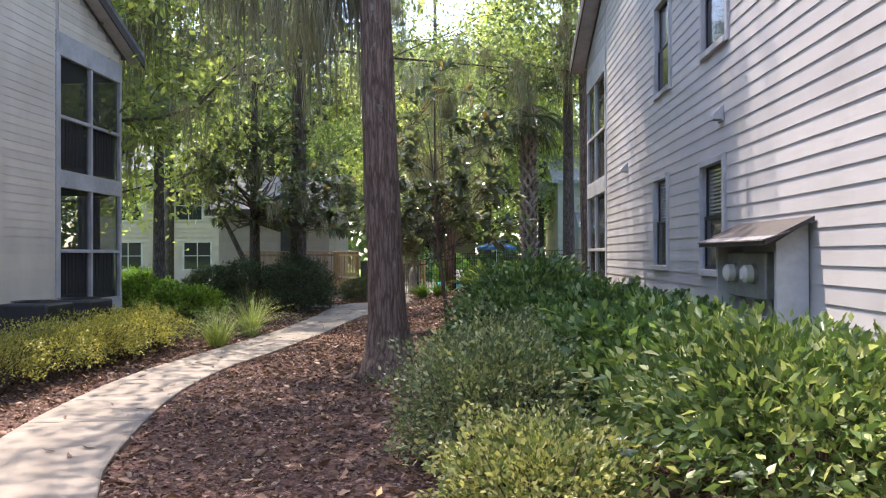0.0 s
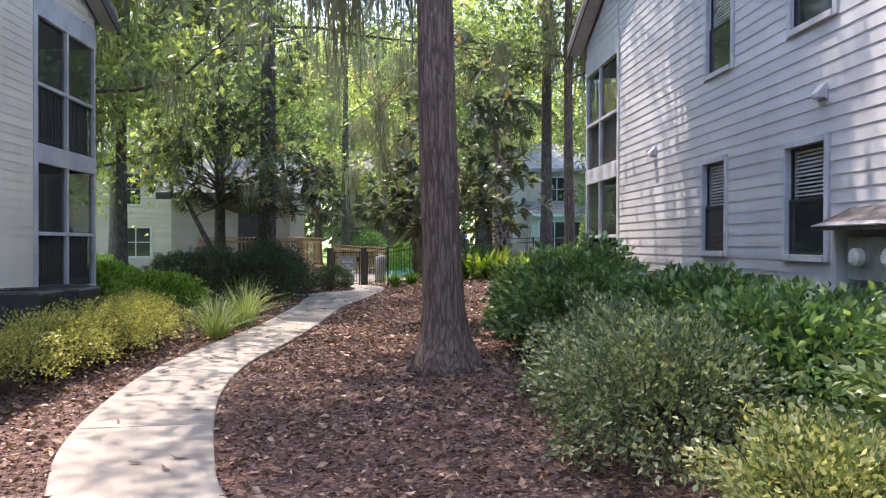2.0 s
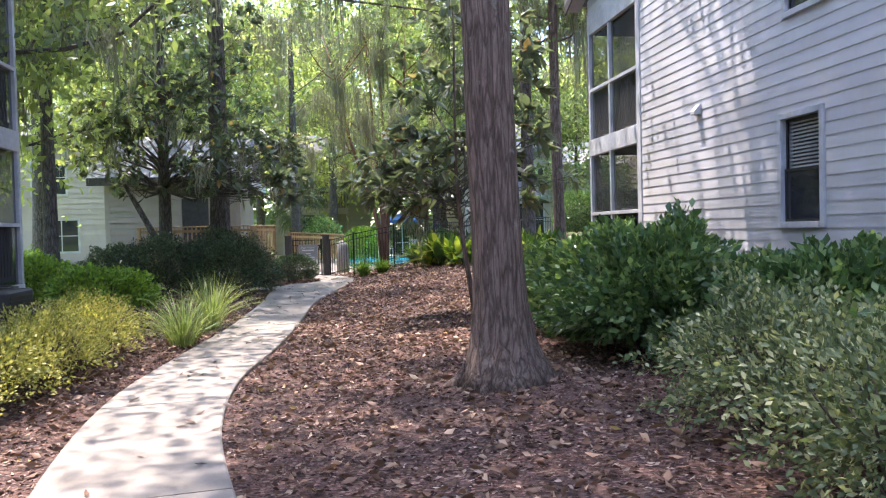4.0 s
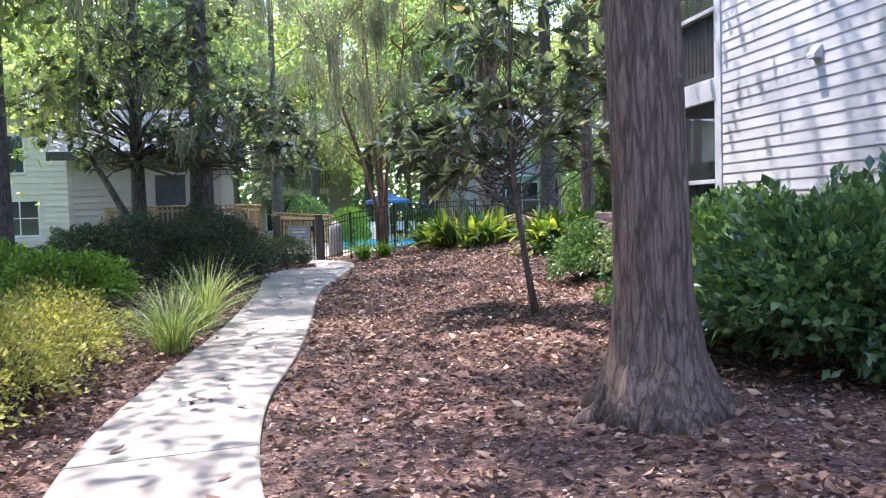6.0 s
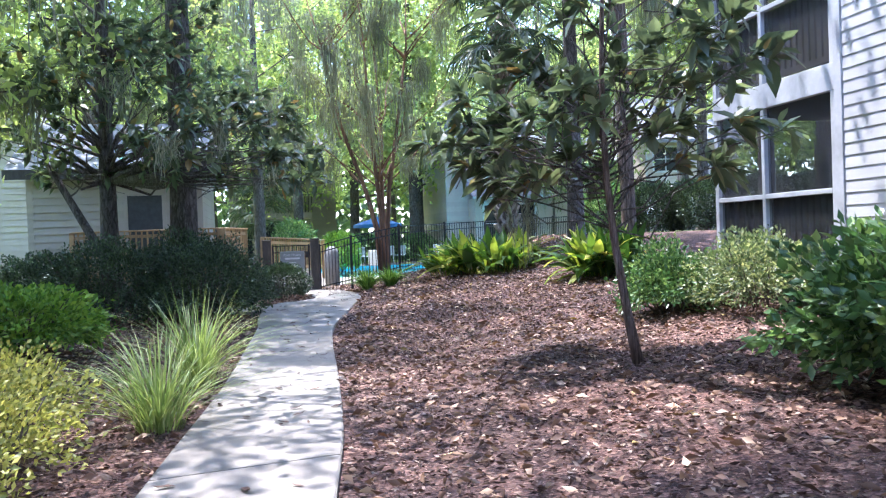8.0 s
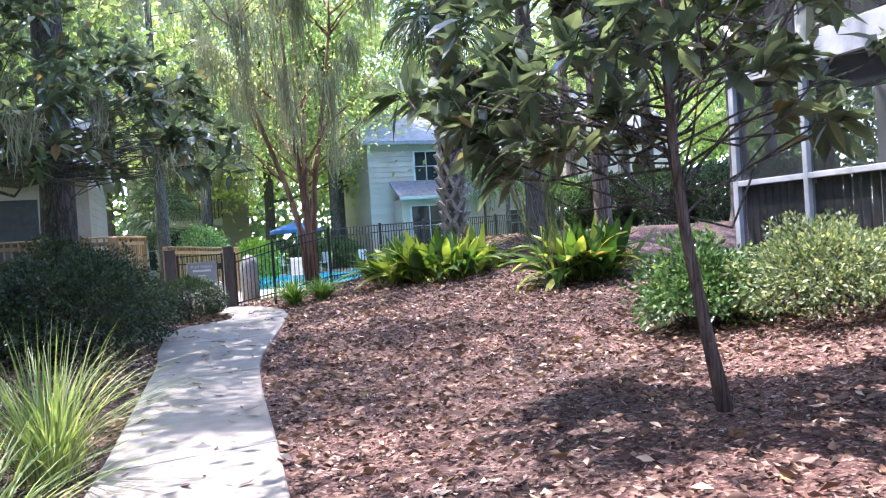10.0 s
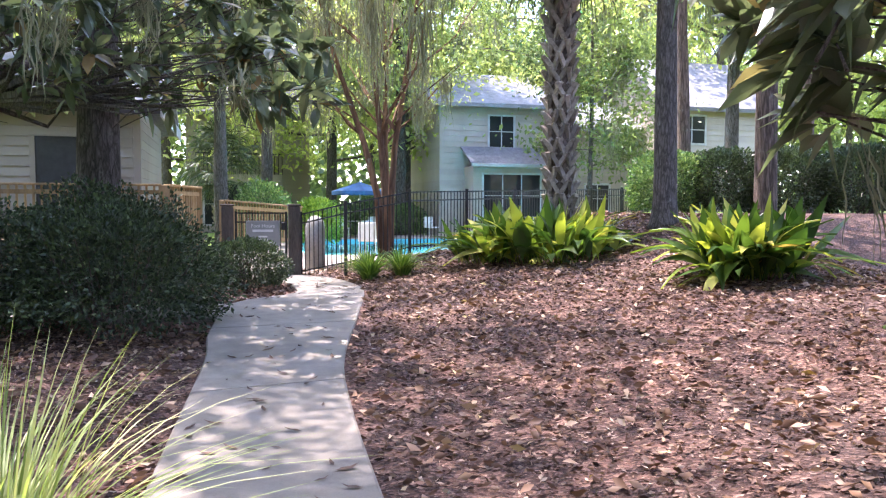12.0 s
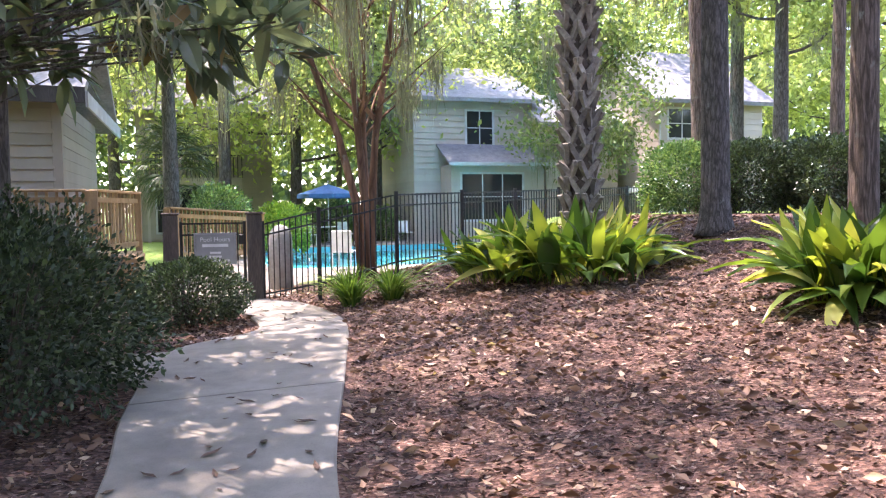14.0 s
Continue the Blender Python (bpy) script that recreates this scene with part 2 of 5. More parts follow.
L_TREE = leafy("spring_canopy_leaves", [(0, (0.22, 0.27, 0.12)), (0.5, (0.36, 0.415, 0.18)), (1, (0.52, 0.57, 0.29))], 0.5, 0.6)
L_TREE_D = leafy("oak_canopy_leaves", [(0, (0.085, 0.125, 0.06)), (0.6, (0.155, 0.21, 0.095)), (1, (0.27, 0.34, 0.15))], 0.45, 0.5)
L_MOSS = leafy("spanish_moss", [(0, (0.16, 0.165, 0.13)), (0.6, (0.27, 0.275, 0.22)), (1, (0.40, 0.40, 0.32))], 0.9, 0.25)
L_PALM = leafy("palm_fronds", [(0, (0.03, 0.055, 0.03)), (0.6, (0.065, 0.10, 0.05)), (1, (0.14, 0.17, 0.085))], 0.45, 0.25)
M_WATER = glassy("pool_water", (0.35, 0.85, 0.95), 0.03)
M_POOL = simple("turquoise_plaster", (0.06, 0.42, 0.50), (0.10, 0.55, 0.62), 5, 0.6)
M_BLUE = simple("blue_canvas", (0.03, 0.10, 0.24), (0.05, 0.15, 0.32), 10, 0.8)
M_WHITE = simple("white_metal", (0.66, 0.66, 0.65), (0.78, 0.78, 0.77), 10, 0.5)
M_SIGN = simple("grey_sign_board", (0.23, 0.24, 0.24), (0.28, 0.29, 0.29), 8, 0.6)
M_LETTER = simple("pale_lettering", (0.6, 0.6, 0.6), (0.7, 0.7, 0.7), 8, 0.6)
M_ACUNIT = simple("dark_grey_casing", (0.035, 0.037, 0.04), (0.06, 0.062, 0.066), 8, 0.55, 0.2)
M_STONE = simple("grey_cast_stone", (0.22, 0.21, 0.20), (0.34, 0.33, 0.31), 12, 0.9)


# ---- mesh helpers ----
class Geo:
    """Gathers vertices and faces for one mesh."""

    def __init__(self):
        self.v, self.f = [], []

    def add(self, verts, faces):
        n = len(self.v)
        self.v += [tuple(p) for p in verts]
        self.f += [tuple(n + i for i in f) for f in faces]
        return self

    def box(self, x0, y0, z0, x1, y1, z1, m=None, chamfer=0.0):
        c = min(chamfer, (x1 - x0) * 0.3, (y1 - y0) * 0.3, (z1 - z0) * 0.3)
        if c <= 0:
            vs = [(x, y, z) for x in (x0, x1) for y in (y0, y1) for z in (z0, z1)]
            fs = [(0, 1, 3, 2), (4, 6, 7, 5), (0, 4, 5, 1), (2, 3, 7, 6), (0, 2, 6, 4), (1, 5, 7, 3)]
        else:
            b = bmesh.new()
            bmesh.ops.create_cube(b, size=1)
            for p in b.verts:
                p.co = Vector(((x0 + x1) / 2 + p.co.x * (x1 - x0), (y0 + y1) / 2 + p.co.y * (y1 - y0), (z0 + z1) / 2 + p.co.z * (z1 - z0)))
            bmesh.ops.bevel(b, geom=list(b.edges), offset=c, segments=1, affect="EDGES")
            b.verts.index_update()
            vs, fs = [p.co.copy() for p in b.verts], [[p.index for p in f.verts] for f in b.faces]
            b.free()
        if m is not None:
            vs = [m @ Vector(p) for p in vs]
        return self.add(vs, fs)

    def tube(self, points, radii, sides=8, flute=0.0, seed=0):
        pts = [Vector(p) for p in points]
        vs, fs = [], []
        for i, p in enumerate(pts):
            d = (pts[min(i + 1, len(pts) - 1)] - pts[max(i - 1, 0)]).normalized()
            a = d.orthogonal() if abs(d.z) < 0.9 else Vector((1, 0, 0)) - d * d.x
            a.normalize()
            c = d.cross(a)
            for k in range(sides):
                w = 2 * math.pi * k / sides
                r = radii[i] * (1 + flute * noise.noise(Vector((math.cos(w) * 2.2, math.sin(w) * 2.2, p.z * 0.5 + seed))))
                vs.append(p + (a * math.cos(w) + c * math.sin(w)) * r)
        for i in range(len(pts) - 1):
            for k in range(sides):
                a, b = i * sides + k, i * sides + (k + 1) % sides
                fs.append((a, b, b + sides, a + sides))
        fs += [tuple(range(sides))[::-1], tuple(range((len(pts) - 1) * sides, len(pts) * sides))]
        return self.add(vs, fs)

    def mesh(self, name, material, smooth=False):
        me = bpy.data.meshes.new(name)
        me.from_pydata(self.v, [], self.f)
        me.materials.append(material)
        if smooth:
            me.polygons.foreach_set("use_smooth", [True] * len(me.polygons))
        me.update()
        return me


def part(name, geo, material, parent=None, label="", smooth=False):
    me = geo if isinstance(geo, bpy.types.Mesh) else geo.mesh(name, material, smooth)
    ob = new(name, me)
    if parent is not None:
        ob.parent = parent
    if label:
        ob["label"] = label
    return ob


def empty(name, m=None):
    ob = new(name)
    ob.empty_display_size = 0.2
    if m is not None:
        ob.matrix_world = m
    return ob


rng = np.random.default_rng(7)


def unit(n, r=rng):
    v = r.normal(size=(n, 3))
    return v / np.linalg.norm(v, axis=1, keepdims=True)


def leaf_mesh(name, base, way, length, width, material, fold=0.25, droop=0.0):
    """Many small folded leaves in one mesh. base, way: N x 3; length, width: numbers or N."""
    n = len(base)
    way = way / np.linalg.norm(way, axis=1, keepdims=True)
    side = np.cross(way, unit(n))
    side /= np.linalg.norm(side, axis=1, keepdims=True) + 1e-9
    nor = np.cross(side, way)
    L, W = np.broadcast_to(length, n)[:, None], np.broadcast_to(width, n)[:, None]
    mid = base + way * L * 0.5
    tip = base + way * L
    tip[:, 2] -= droop * L[:, 0]
    a, c = mid + side * W * 0.5 + nor * W * fold, mid - side * W * 0.5 + nor * W * fold
    co = np.stack([base, a, tip, c], axis=1).reshape(-1, 3)
    idx = np.arange(n)[:, None] * 4
    tri = np.concatenate([idx + np.array([0, 1, 2]), idx + np.array([0, 2, 3])], axis=1).reshape(-1)
    me = bpy.data.meshes.new(name)
    me.vertices.add(n * 4)
    me.vertices.foreach_set("co", co.reshape(-1).astype(np.float32))
    me.loops.add(n * 6)
    me.loops.foreach_set("vertex_index", tri.astype(np.int32))
    me.polygons.add(n * 2)
    me.polygons.foreach_set("loop_start", np.arange(0, n * 6, 3, dtype=np.int32))
    me.materials.append(material)
    me.update(calc_edges=True)
    return me


def strips(name, paths, widths, material):
    """Ribbons along paths: list of arrays k x 3, with their half-widths (k)."""
    g = Geo()
    for p, w in zip(paths, widths):
        p = np.asarray(p)
        s = np.cross(p[-1] - p[0], rng.normal(size=3))
        s /= np.linalg.norm(s) + 1e-9
        k = len(p)
        g.add(np.concatenate([p - s * np.asarray(w)[:, None], p + s * np.asarray(w)[:, None]]), [(i, i + 1, k + i + 1, k + i) for i in range(k - 1)])
    return g.mesh(name, material)


def smooth01(v):
    v = max(0.0, min(1.0, v))
    return v * v * (3 - 2 * v)


POOL = (-2.2, 34.0, 9.0, 45.0)


def ground_z(x, y):
    """The lie of the land: a swale with the path in it, a mound beyond, banks under the houses."""
    far = smooth01((y - 16.5) / 8)
    near = 0.12 * smooth01((x + 3.0) / 2.5) + 0.5 * smooth01((x + 0.3) / 3.5)
    hill = 0.16 + 0.42 * smooth01((x + 2.9) / 4.0) + 0.78 * smooth01((x - 1.0) / 3.0) * smooth01((y - 20.5) / 4.5)
    z = near * (1 - far) + hill * far
    z += 0.5 * smooth01((-x - 6.4) / 1.6) * (1 - smooth01((y - 16) / 6))
    back = smooth01((y - 29.0 - max(0.0, x) * 0.55) / 3.5)
    z = z * (1 - back) + 0.12 * back
    return z


# ---- ground, path ----
def build_ground():
    def axis(a, b, step, far):
        core = np.arange(a, b + 1e-6, step)
        out = np.array([1, 2.5, 5, 10, 20, 45, 100, 250, 600, 1500.0])
        return np.concatenate([(a - out)[::-1], core, b + out])
    xs, ys = axis(-13, 16, 0.25, 0), axis(-4, 47, 0.25, 0)
    nx, ny = len(xs), len(ys)
    vs = []
    for y in ys:
        for x in xs:
            z = ground_z(x, y) + 0.02 * noise.noise(Vector((x * 0.8, y * 0.8, 0))) + 0.012 * noise.noise(Vector((x * 3, y * 3, 5)))
            if POOL[0] - 0.01 < x < POOL[2] + 0.01 and POOL[1] - 0.01 < y < POOL[3] + 0.01:
                z = -1.6
            vs.append((x, y, z))
    fs = [(j * nx + i, j * nx + i + 1, (j + 1) * nx + i + 1, (j + 1) * nx + i) for j in range(ny - 1) for i in range(nx - 1)]
    ob = part("ground", Geo().add(vs, fs), M_GROUND, smooth=True)
    return tagged(ob, "reddish bark mulch beds running out into lawn", "ground", kind="structure")


build_ground()

# right and left edges of the winding path, nearest first
EDGE_R = [(5.0, 0.9), (2.2, 1.0), (0.2, 1.45), (-1.3, 2.75), (-2.1, 4.0), (-2.78, 5.4), (-3.15, 6.4), (-3.72, 9.0), (-3.85, 11.3), (-3.6, 13.7), (-3.42, 16.3), (-3.3, 18.5), (-3.12, 20.2), (-2.65, 22.4), (-2.2, 24.6), (-2.16, 25.8), (-2.4, 27.1), (-2.9, 28.1), (-2.95, 31.0)]
EDGE_L = [(5.0, -0.9), (2.0, -0.75), (-0.9, -0.2), (-2.45, 1.6), (-3.3, 3.6), (-3.98, 5.6), (-4.53, 7.15), (-4.87, 9.1), (-5.0, 11.1), (-4.85, 13.3), (-4.62, 15.9), (-4.48, 18.4), (-4.35, 20.5), (-4.35, 21.9), (-4.1, 23.9), (-3.25, 24.8), (-3.2, 25.9), (-3.4, 27.0), (-4.05, 28.1), (-4.1, 31.0)]


def along(edge, n):
    """n points at even steps along a smooth curve through an edge's corners."""
    p = np.array(edge)
    q = []
    for i in range(len(p) - 1):
        a, b, c, d = p[max(i - 1, 0)], p[i], p[i + 1], p[min(i + 2, len(p) - 1)]
        for u in np.linspace(0, 1, 12, endpoint=False):
            q.append(0.5 * (2 * b + (c - a) * u + (2 * a - 5 * b + 4 * c - d) * u * u + (3 * b - a - 3 * c + d) * u ** 3))
    return np.array(q + [p[-1]])


def edge_x(curve, y):
    """Where a curve crosses a given distance ahead."""
    far = curve[curve[:, 1] > 3.0]
    return float(np.interp(y, far[:, 1], far[:, 0]))


CURVE_R, CURVE_L = along(EDGE_R, 0), along(EDGE_L, 0)
pavement = tagged(empty("pavement"), "winding pale concrete footpath scattered with dry leaves", "footpath", kind="structure")


def slab(right, left, parent):
    """One poured slab with thickness and slightly rounded top edges."""
    n = len(right)
    g = Geo()
    vs = []
    for r, l in zip(right, left):
        r, l = np.array(r), np.array(l)
        d = (l - r) / np.linalg.norm(l - r)
        zr, zl = ground_z(*r), ground_z(*l)
        z = min(zr, zl) * 0.5 + (zr + zl) * 0.25 + 0.045
        for q, h in ((r, -0.12), (r, -0.012), (r + d * 0.015, 0), (l - d * 0.015, 0), (l, -0.012), (l, -0.12)):
            vs.append((q[0], q[1], z + h))
    fs = []
    for i in range(n - 1):
        for k in range(5):
            fs.append((i * 6 + k, (i + 1) * 6 + k, (i + 1) * 6 + k + 1, i * 6 + k + 1))
    fs += [tuple(range(6))[::-1], tuple(range((n - 1) * 6, n * 6))]
    fs = [f[::-1] for f in fs]
    part("slab", g.add(vs, fs), M_CONC, parent)


JOINTS = [4.4, 7.7, 10.35, 13.0, 16.2, 19.4, 22.0, 25.1, 27.9, 31.0]
for a, b in zip(JOINTS[:-1], JOINTS[1:]):
    ys = np.linspace(a + 0.008, b - 0.008, 14)
    slab([(edge_x(CURVE_R, y), y + 0.05) for y in ys], [(edge_x(CURVE_L, y), y - 0.12) for y in ys], pavement)
# the turn behind the start
rr, ll = along(EDGE_R[:5] + [(-2.33, 4.44)], 0), along(EDGE_L[:5] + [(-3.58, 4.27)], 0)
slab(rr[np.linspace(0, len(rr) - 1, 24).astype(int)], ll[np.linspace(0, len(ll) - 1, 24).astype(int)], pavement)
slab([(-4.32, 22.6), (-4.9, 22.7), (-5.5, 22.7)], [(-4.12, 23.85), (-4.9, 23.9), (-5.5, 23.9)], pavement)


# ---- houses ----
def intervals(a, b, holes):
    out, at = [], a
    for h0, h1 in sorted(holes):
        if h1 <= at or h0 >= b:
            continue
        if h0 > at:
            out.append((at, h0))
        at = max(at, h1)
    if at < b:
        out.append((at, b))
    return out


BOARD_MESHES = {}


def clapboards(parent, x, face, y0, y1, z0, z1, holes, material, step=0.15, top=None):
    """Lap siding on a wall across x: each board tilted out at its lower edge. face: +1 or -1. top(z): how far boards reach under a rake."""
    key = (face, material.name, step)
    if key not in BOARD_MESHES:
        g = Geo().add([(0, 0, 0), (face * 0.016, 0, 0), (face * 0.006, 0, step + 0.02), (0, 0, step + 0.02),
                       (0, 1, 0), (face * 0.016, 1, 0), (face * 0.006, 1, step + 0.02), (0, 1, step + 0.02)],
                      [(0, 1, 2, 3), (7, 6, 5, 4), (1, 5, 6, 2), (0, 4, 5, 1), (3, 2, 6, 7)])
        BOARD_MESHES[key] = g.mesh("board", material)
    z = z0
    while z < z1 - 0.02:
        zc = z + step / 2
        lo, hi = (y0, y1) if top is None else top(zc, y0, y1)
        for a, b in intervals(lo, hi, [(h[0], h[1]) for h in holes if h[2] < zc < h[3]]):
            if b - a > 0.03:
                ob = part("board", BOARD_MESHES[key], material, parent)
                ob.matrix_world = Matrix.LocRotScale((x + face * 0.002, a, z), None, (1, b - a, 1))
        z += step


def window_unit(name, x, face, y0, y1, z0, z1, blind=0.5, label=""):
    """Double-hung window set in a wall across x: casing, sashes, panes and a part-drawn blind."""
    w = tagged(empty(name), label or "double-hung window with dark sash and half-drawn white blinds", "window", kind="structure")
    cw, f = 0.075, face
    def bx(a, b, c, d, e, g, m, n, lab="", ch=0.004):
        xs = sorted((x + f * a, x + f * b))
        return part(n, Geo().box(xs[0], c, e, xs[1], d, g, chamfer=ch), m, w, lab)
    frame_ob = Geo()
    xs = sorted((x + f * 0.002, x + f * 0.045))
    for a, b, c, d in ((y0 - cw, y0, z0 - cw, z1 + cw), (y1, y1 + cw, z0 - cw, z1 + cw), (y0, y1, z1, z1 + cw)):
        frame_ob.box(xs[0], a, c, xs[1], b, d, chamfer=0.004)
    part("window_frame", frame_ob, M_TRIM, w)
    bx(0.002, 0.065, y0, y1, z0 - cw, z0, M_TRIM, "window_sill")
    zm = (z0 + z1) / 2
    for n, (a, b), dep in (("lower_sash", (z0, zm + 0.02), 0.0), ("upper_sash", (zm - 0.02, z1), 0.022)):
        g = Geo()
        xx = sorted((x - f * (0.012 + dep), x - f * (0.034 + dep)))
        for c, d, e, h in ((y0, y0 + 0.035, a, b), (y1 - 0.035, y1, a, b), (y0 + 0.035, y1 - 0.035, a, a + 0.035), (y0 + 0.035, y1 - 0.035, b - 0.035, b)):
            g.box(xx[0], c, e, xx[1], d, h)
        s = part(n, g, M_IRON, w)
        xx = sorted((x - f * (0.022 + dep), x - f * (0.026 + dep)))
        upper = n == "upper_sash"
        part("pane", Geo().box(xx[0], y0 + 0.035, a + 0.035, xx[1], y1 - 0.035, b - 0.035), M_CLEAR if upper else M_GLASS, s).visible_shadow = not upper
    slats = Geo()
    z = z1 - 0.05
    while z > z1 - (z1 - z0) * blind:
        slats.box(x - f * 0.085 - 0.012, y0 + 0.03, z - 0.009, x - f * 0.085 + 0.012, y1 - 0.03, z + 0.009, pose(0, 0, 0))
        z -= 0.045
    part("blind", slats, M_BLIND, w, "white slatted blind")
    # dark sheet added behind the blind, standing for the unlit room
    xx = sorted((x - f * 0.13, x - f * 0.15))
    part("room_shade_sheet", Geo().box(xx[0], y0, z0, xx[1], y1, z1), M_SHADE, w)
    return w


M_CLEAR = glassy("clear_window_glass", (0.92, 0.95, 0.95))


def wall_with_holes(name, x, face, y0, y1, z0, z1, holes, thick=0.16, label="", material=None):
    """The sheathing behind the boards, with openings through it."""
    g = Geo()
    ycuts = sorted({y0, y1, *[h[0] for h in holes], *[h[1] for h in holes]})
    xs = sorted((x, x - face * thick))
    for a, b in zip(ycuts[:-1], ycuts[1:]):
        inside = [(h[2], h[3]) for h in holes if h[0] <= a and b <= h[1]]
        for c, d in intervals(z0, z1, inside):
            g.box(xs[0], a, c, xs[1], b, d)
    return tagged(part(name, g, material or M_TRIM), label, "wall", kind="structure")


def porch(name, x, face, y0, y1, mid, label):
    """Two storeys of screened porch: posts, beams, railings with balusters and screens."""
    p = tagged(empty(name), label, "porch", kind="structure")
    zs = ((0.86, 1.86, 3.1), (3.44, 4.48, 5.66))
    xs = sorted((x - face * 0.09, x + face * 0.012))
    for y, w in ((y0, 0.09), (mid, 0.07), (y1 - 0.09, 0.09)):
        part("post", Geo().box(xs[0], y, 0.8, xs[1], y + w, 5.7, chamfer=0.006), M_TRIM, p)
    for a, b in ((0.55, 0.86), (3.1, 3.44), (5.66, 6.1)):
        part("beam", Geo().box(*sorted((x - face * 0.08, x + face * 0.022))[:1], y0, a, sorted((x - face * 0.08, x + face * 0.022))[1], y1, b, chamfer=0.006), M_TRIM, p)
    for z0, zr, z1 in zs:
        for a, b in ((y0 + 0.09, mid), (mid + 0.07, y1 - 0.09)):
            part("rail", Geo().box(xs[0], a, zr - 0.03, xs[1] - 0.004, b, zr + 0.035, chamfer=0.005), M_TRIM, p)
            x2 = sorted((x - face * 0.10, x - face * 0.155))
            part("bottom_rail", Geo().box(x2[0], a, z0 + 0.06, x2[1], b, z0 + 0.14), M_DARKWOOD, p)
            n = int((b - a) / 0.115)
            for i in range(n):
                y = a + (i + 0.5) * (b - a) / n
                part("baluster", Geo().box(x2[0], y - 0.04, z0 + 0.14, x2[1] - 0.02, y + 0.04, zr - 0.03), M_DARKWOOD, p)
            x3 = x - face * 0.05
            part("screen", Geo().box(x3 - 0.001, a, z0, x3 + 0.001, b, z1), M_SCREEN, p)
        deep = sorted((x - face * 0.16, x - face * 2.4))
        # floor and ceiling take the dark colour that stands for porch shade
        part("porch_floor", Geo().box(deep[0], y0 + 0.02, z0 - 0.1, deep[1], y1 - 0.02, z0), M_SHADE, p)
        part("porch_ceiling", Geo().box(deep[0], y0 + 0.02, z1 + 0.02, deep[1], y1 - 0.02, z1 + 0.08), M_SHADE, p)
    # end screens and the room wall behind
    for y in (y1 - 0.045,):
        deep = sorted((x - face * 0.1, x - face * 2.4))
        for z0, zr, z1 in zs:
            part("end_screen", Geo().box(deep[0], y - 0.001, z0, deep[1], y + 0.001, z1), M_SCREEN, p)
            part("end_rail", Geo().box(deep[0], y - 0.03, zr - 0.03, deep[1], y + 0.03, zr + 0.03), M_TRIM, p)
    return p


# house on the mound side
XR = 2.76
WIN_R = [(10.88, 11.62, 1.60, 2.86), (8.44, 9.24, 1.58, 2.80), (10.70, 11.50, 4.15, 5.45), (8.30, 9.15, 4.15, 5.45)]
HOLES_R = [(a - 0.08, b + 0.08, c - 0.08, d + 0.08) for a, b, c, d in WIN_R]


wall_r = wall_with_holes("wall_east", XR, -1, -6.0, 15.95, 0.3, 9.0, WIN_R, label="grey lap-sided house wall with dappled sun")
clapboards(wall_r, XR, -1, -6.0, 15.86, 0.62, 9.0, HOLES_R, M_SIDE)
part("corner_board", Geo().box(XR - 0.035, 15.86, 0.6, XR + 0.02, 15.99, 6.1, chamfer=0.005), M_TRIM, wall_r)
gable_r = tagged(part("wall_gable_east", Geo().add([(XR, 15.96, 6.1), (XR, 18.6, 6.1), (XR, 18.6, 6.4), (XR, 15.96, 7.5), (XR + 0.16, 15.96, 6.1), (XR + 0.16, 18.6, 6.1), (XR + 0.16, 18.6, 6.4), (XR + 0.16, 15.96, 7.5)], [(0, 1, 2, 3), (7, 6, 5, 4), (3, 2, 6, 7), (1, 5, 6, 2), (0, 4, 5, 1)]), M_TRIM), "grey lap-sided gable above the porch", "wall", kind="structure")
clapboards(gable_r, XR, -1, 15.99, 18.56, 6.1, 7.4, [], M_SIDE, top=lambda z, lo, hi: (lo, min(hi, 18.5 - max(0, z + 0.09 - 6.4) / 0.42)))
for i, (a, b, c, d) in enumerate(WIN_R):
    window_unit("window_%d" % (i + 1), XR, -1, a, b, c, d, (0.55, 0.5, 0.5, 0.5)[i])
porch("porch_east", XR, -1, 15.99, 18.6, 17.38, "two-storey screened porch with dark balusters on grey posts")
tagged(part("house_rear_east", Geo().box(XR + 2.5, 15.0, 0.3, XR + 2.66, 18.6, 6.4), M_SIDE), "grey house wall behind the porch", "wall", kind="structure")
# side wall of the porch, its shade painted in as a dark tone
tagged(part("house_side_east", Geo().box(XR + 0.2, 15.8, 0.3, XR + 2.5, 15.95, 6.4), M_SHADE), "porch side wall coloured dark as shade", "wall", kind="structure")


def rake_roof(name, x, face, y_eave, z_eave, y_top, label):
    """A roof slope that runs along the wall, seen from its overhanging rake."""
    r = tagged(empty(name), label, "roof", kind="structure")
    slope = 0.42
    z_top = z_eave + abs(y_eave - y_top) * slope
    x0, x1 = x + face * 0.38, x - face * 12
    for n, off, th, m, xa, xb in (("shingles", 0.0, 0.10, M_SHINGLE, x0, x1), ("rake_board", -0.2, 0.19, M_DARKWOOD, x0 - face * 0.03, x0 + face * 0.0), ("soffit", -0.12, 0.03, M_TRIM, x0 - face * 0.04, x + face * 0.03)):
        g = Geo()
        g.add([(xx, y, z + h) for xx in (xa, xb) for y, z in ((y_eave, z_eave), (y_top, z_top)) for h in (off, off + th)],
              [(0, 1, 3, 2), (4, 6, 7, 5), (0, 4, 5, 1), (2, 3, 7, 6), (0, 2, 6, 4), (1, 5, 7, 3)])
        part(n, g, m, r)
    return r


rake_roof("roof_east", XR, -1, 19.0, 6.42, 4.5, "dark shingled roof with dark rake boards")

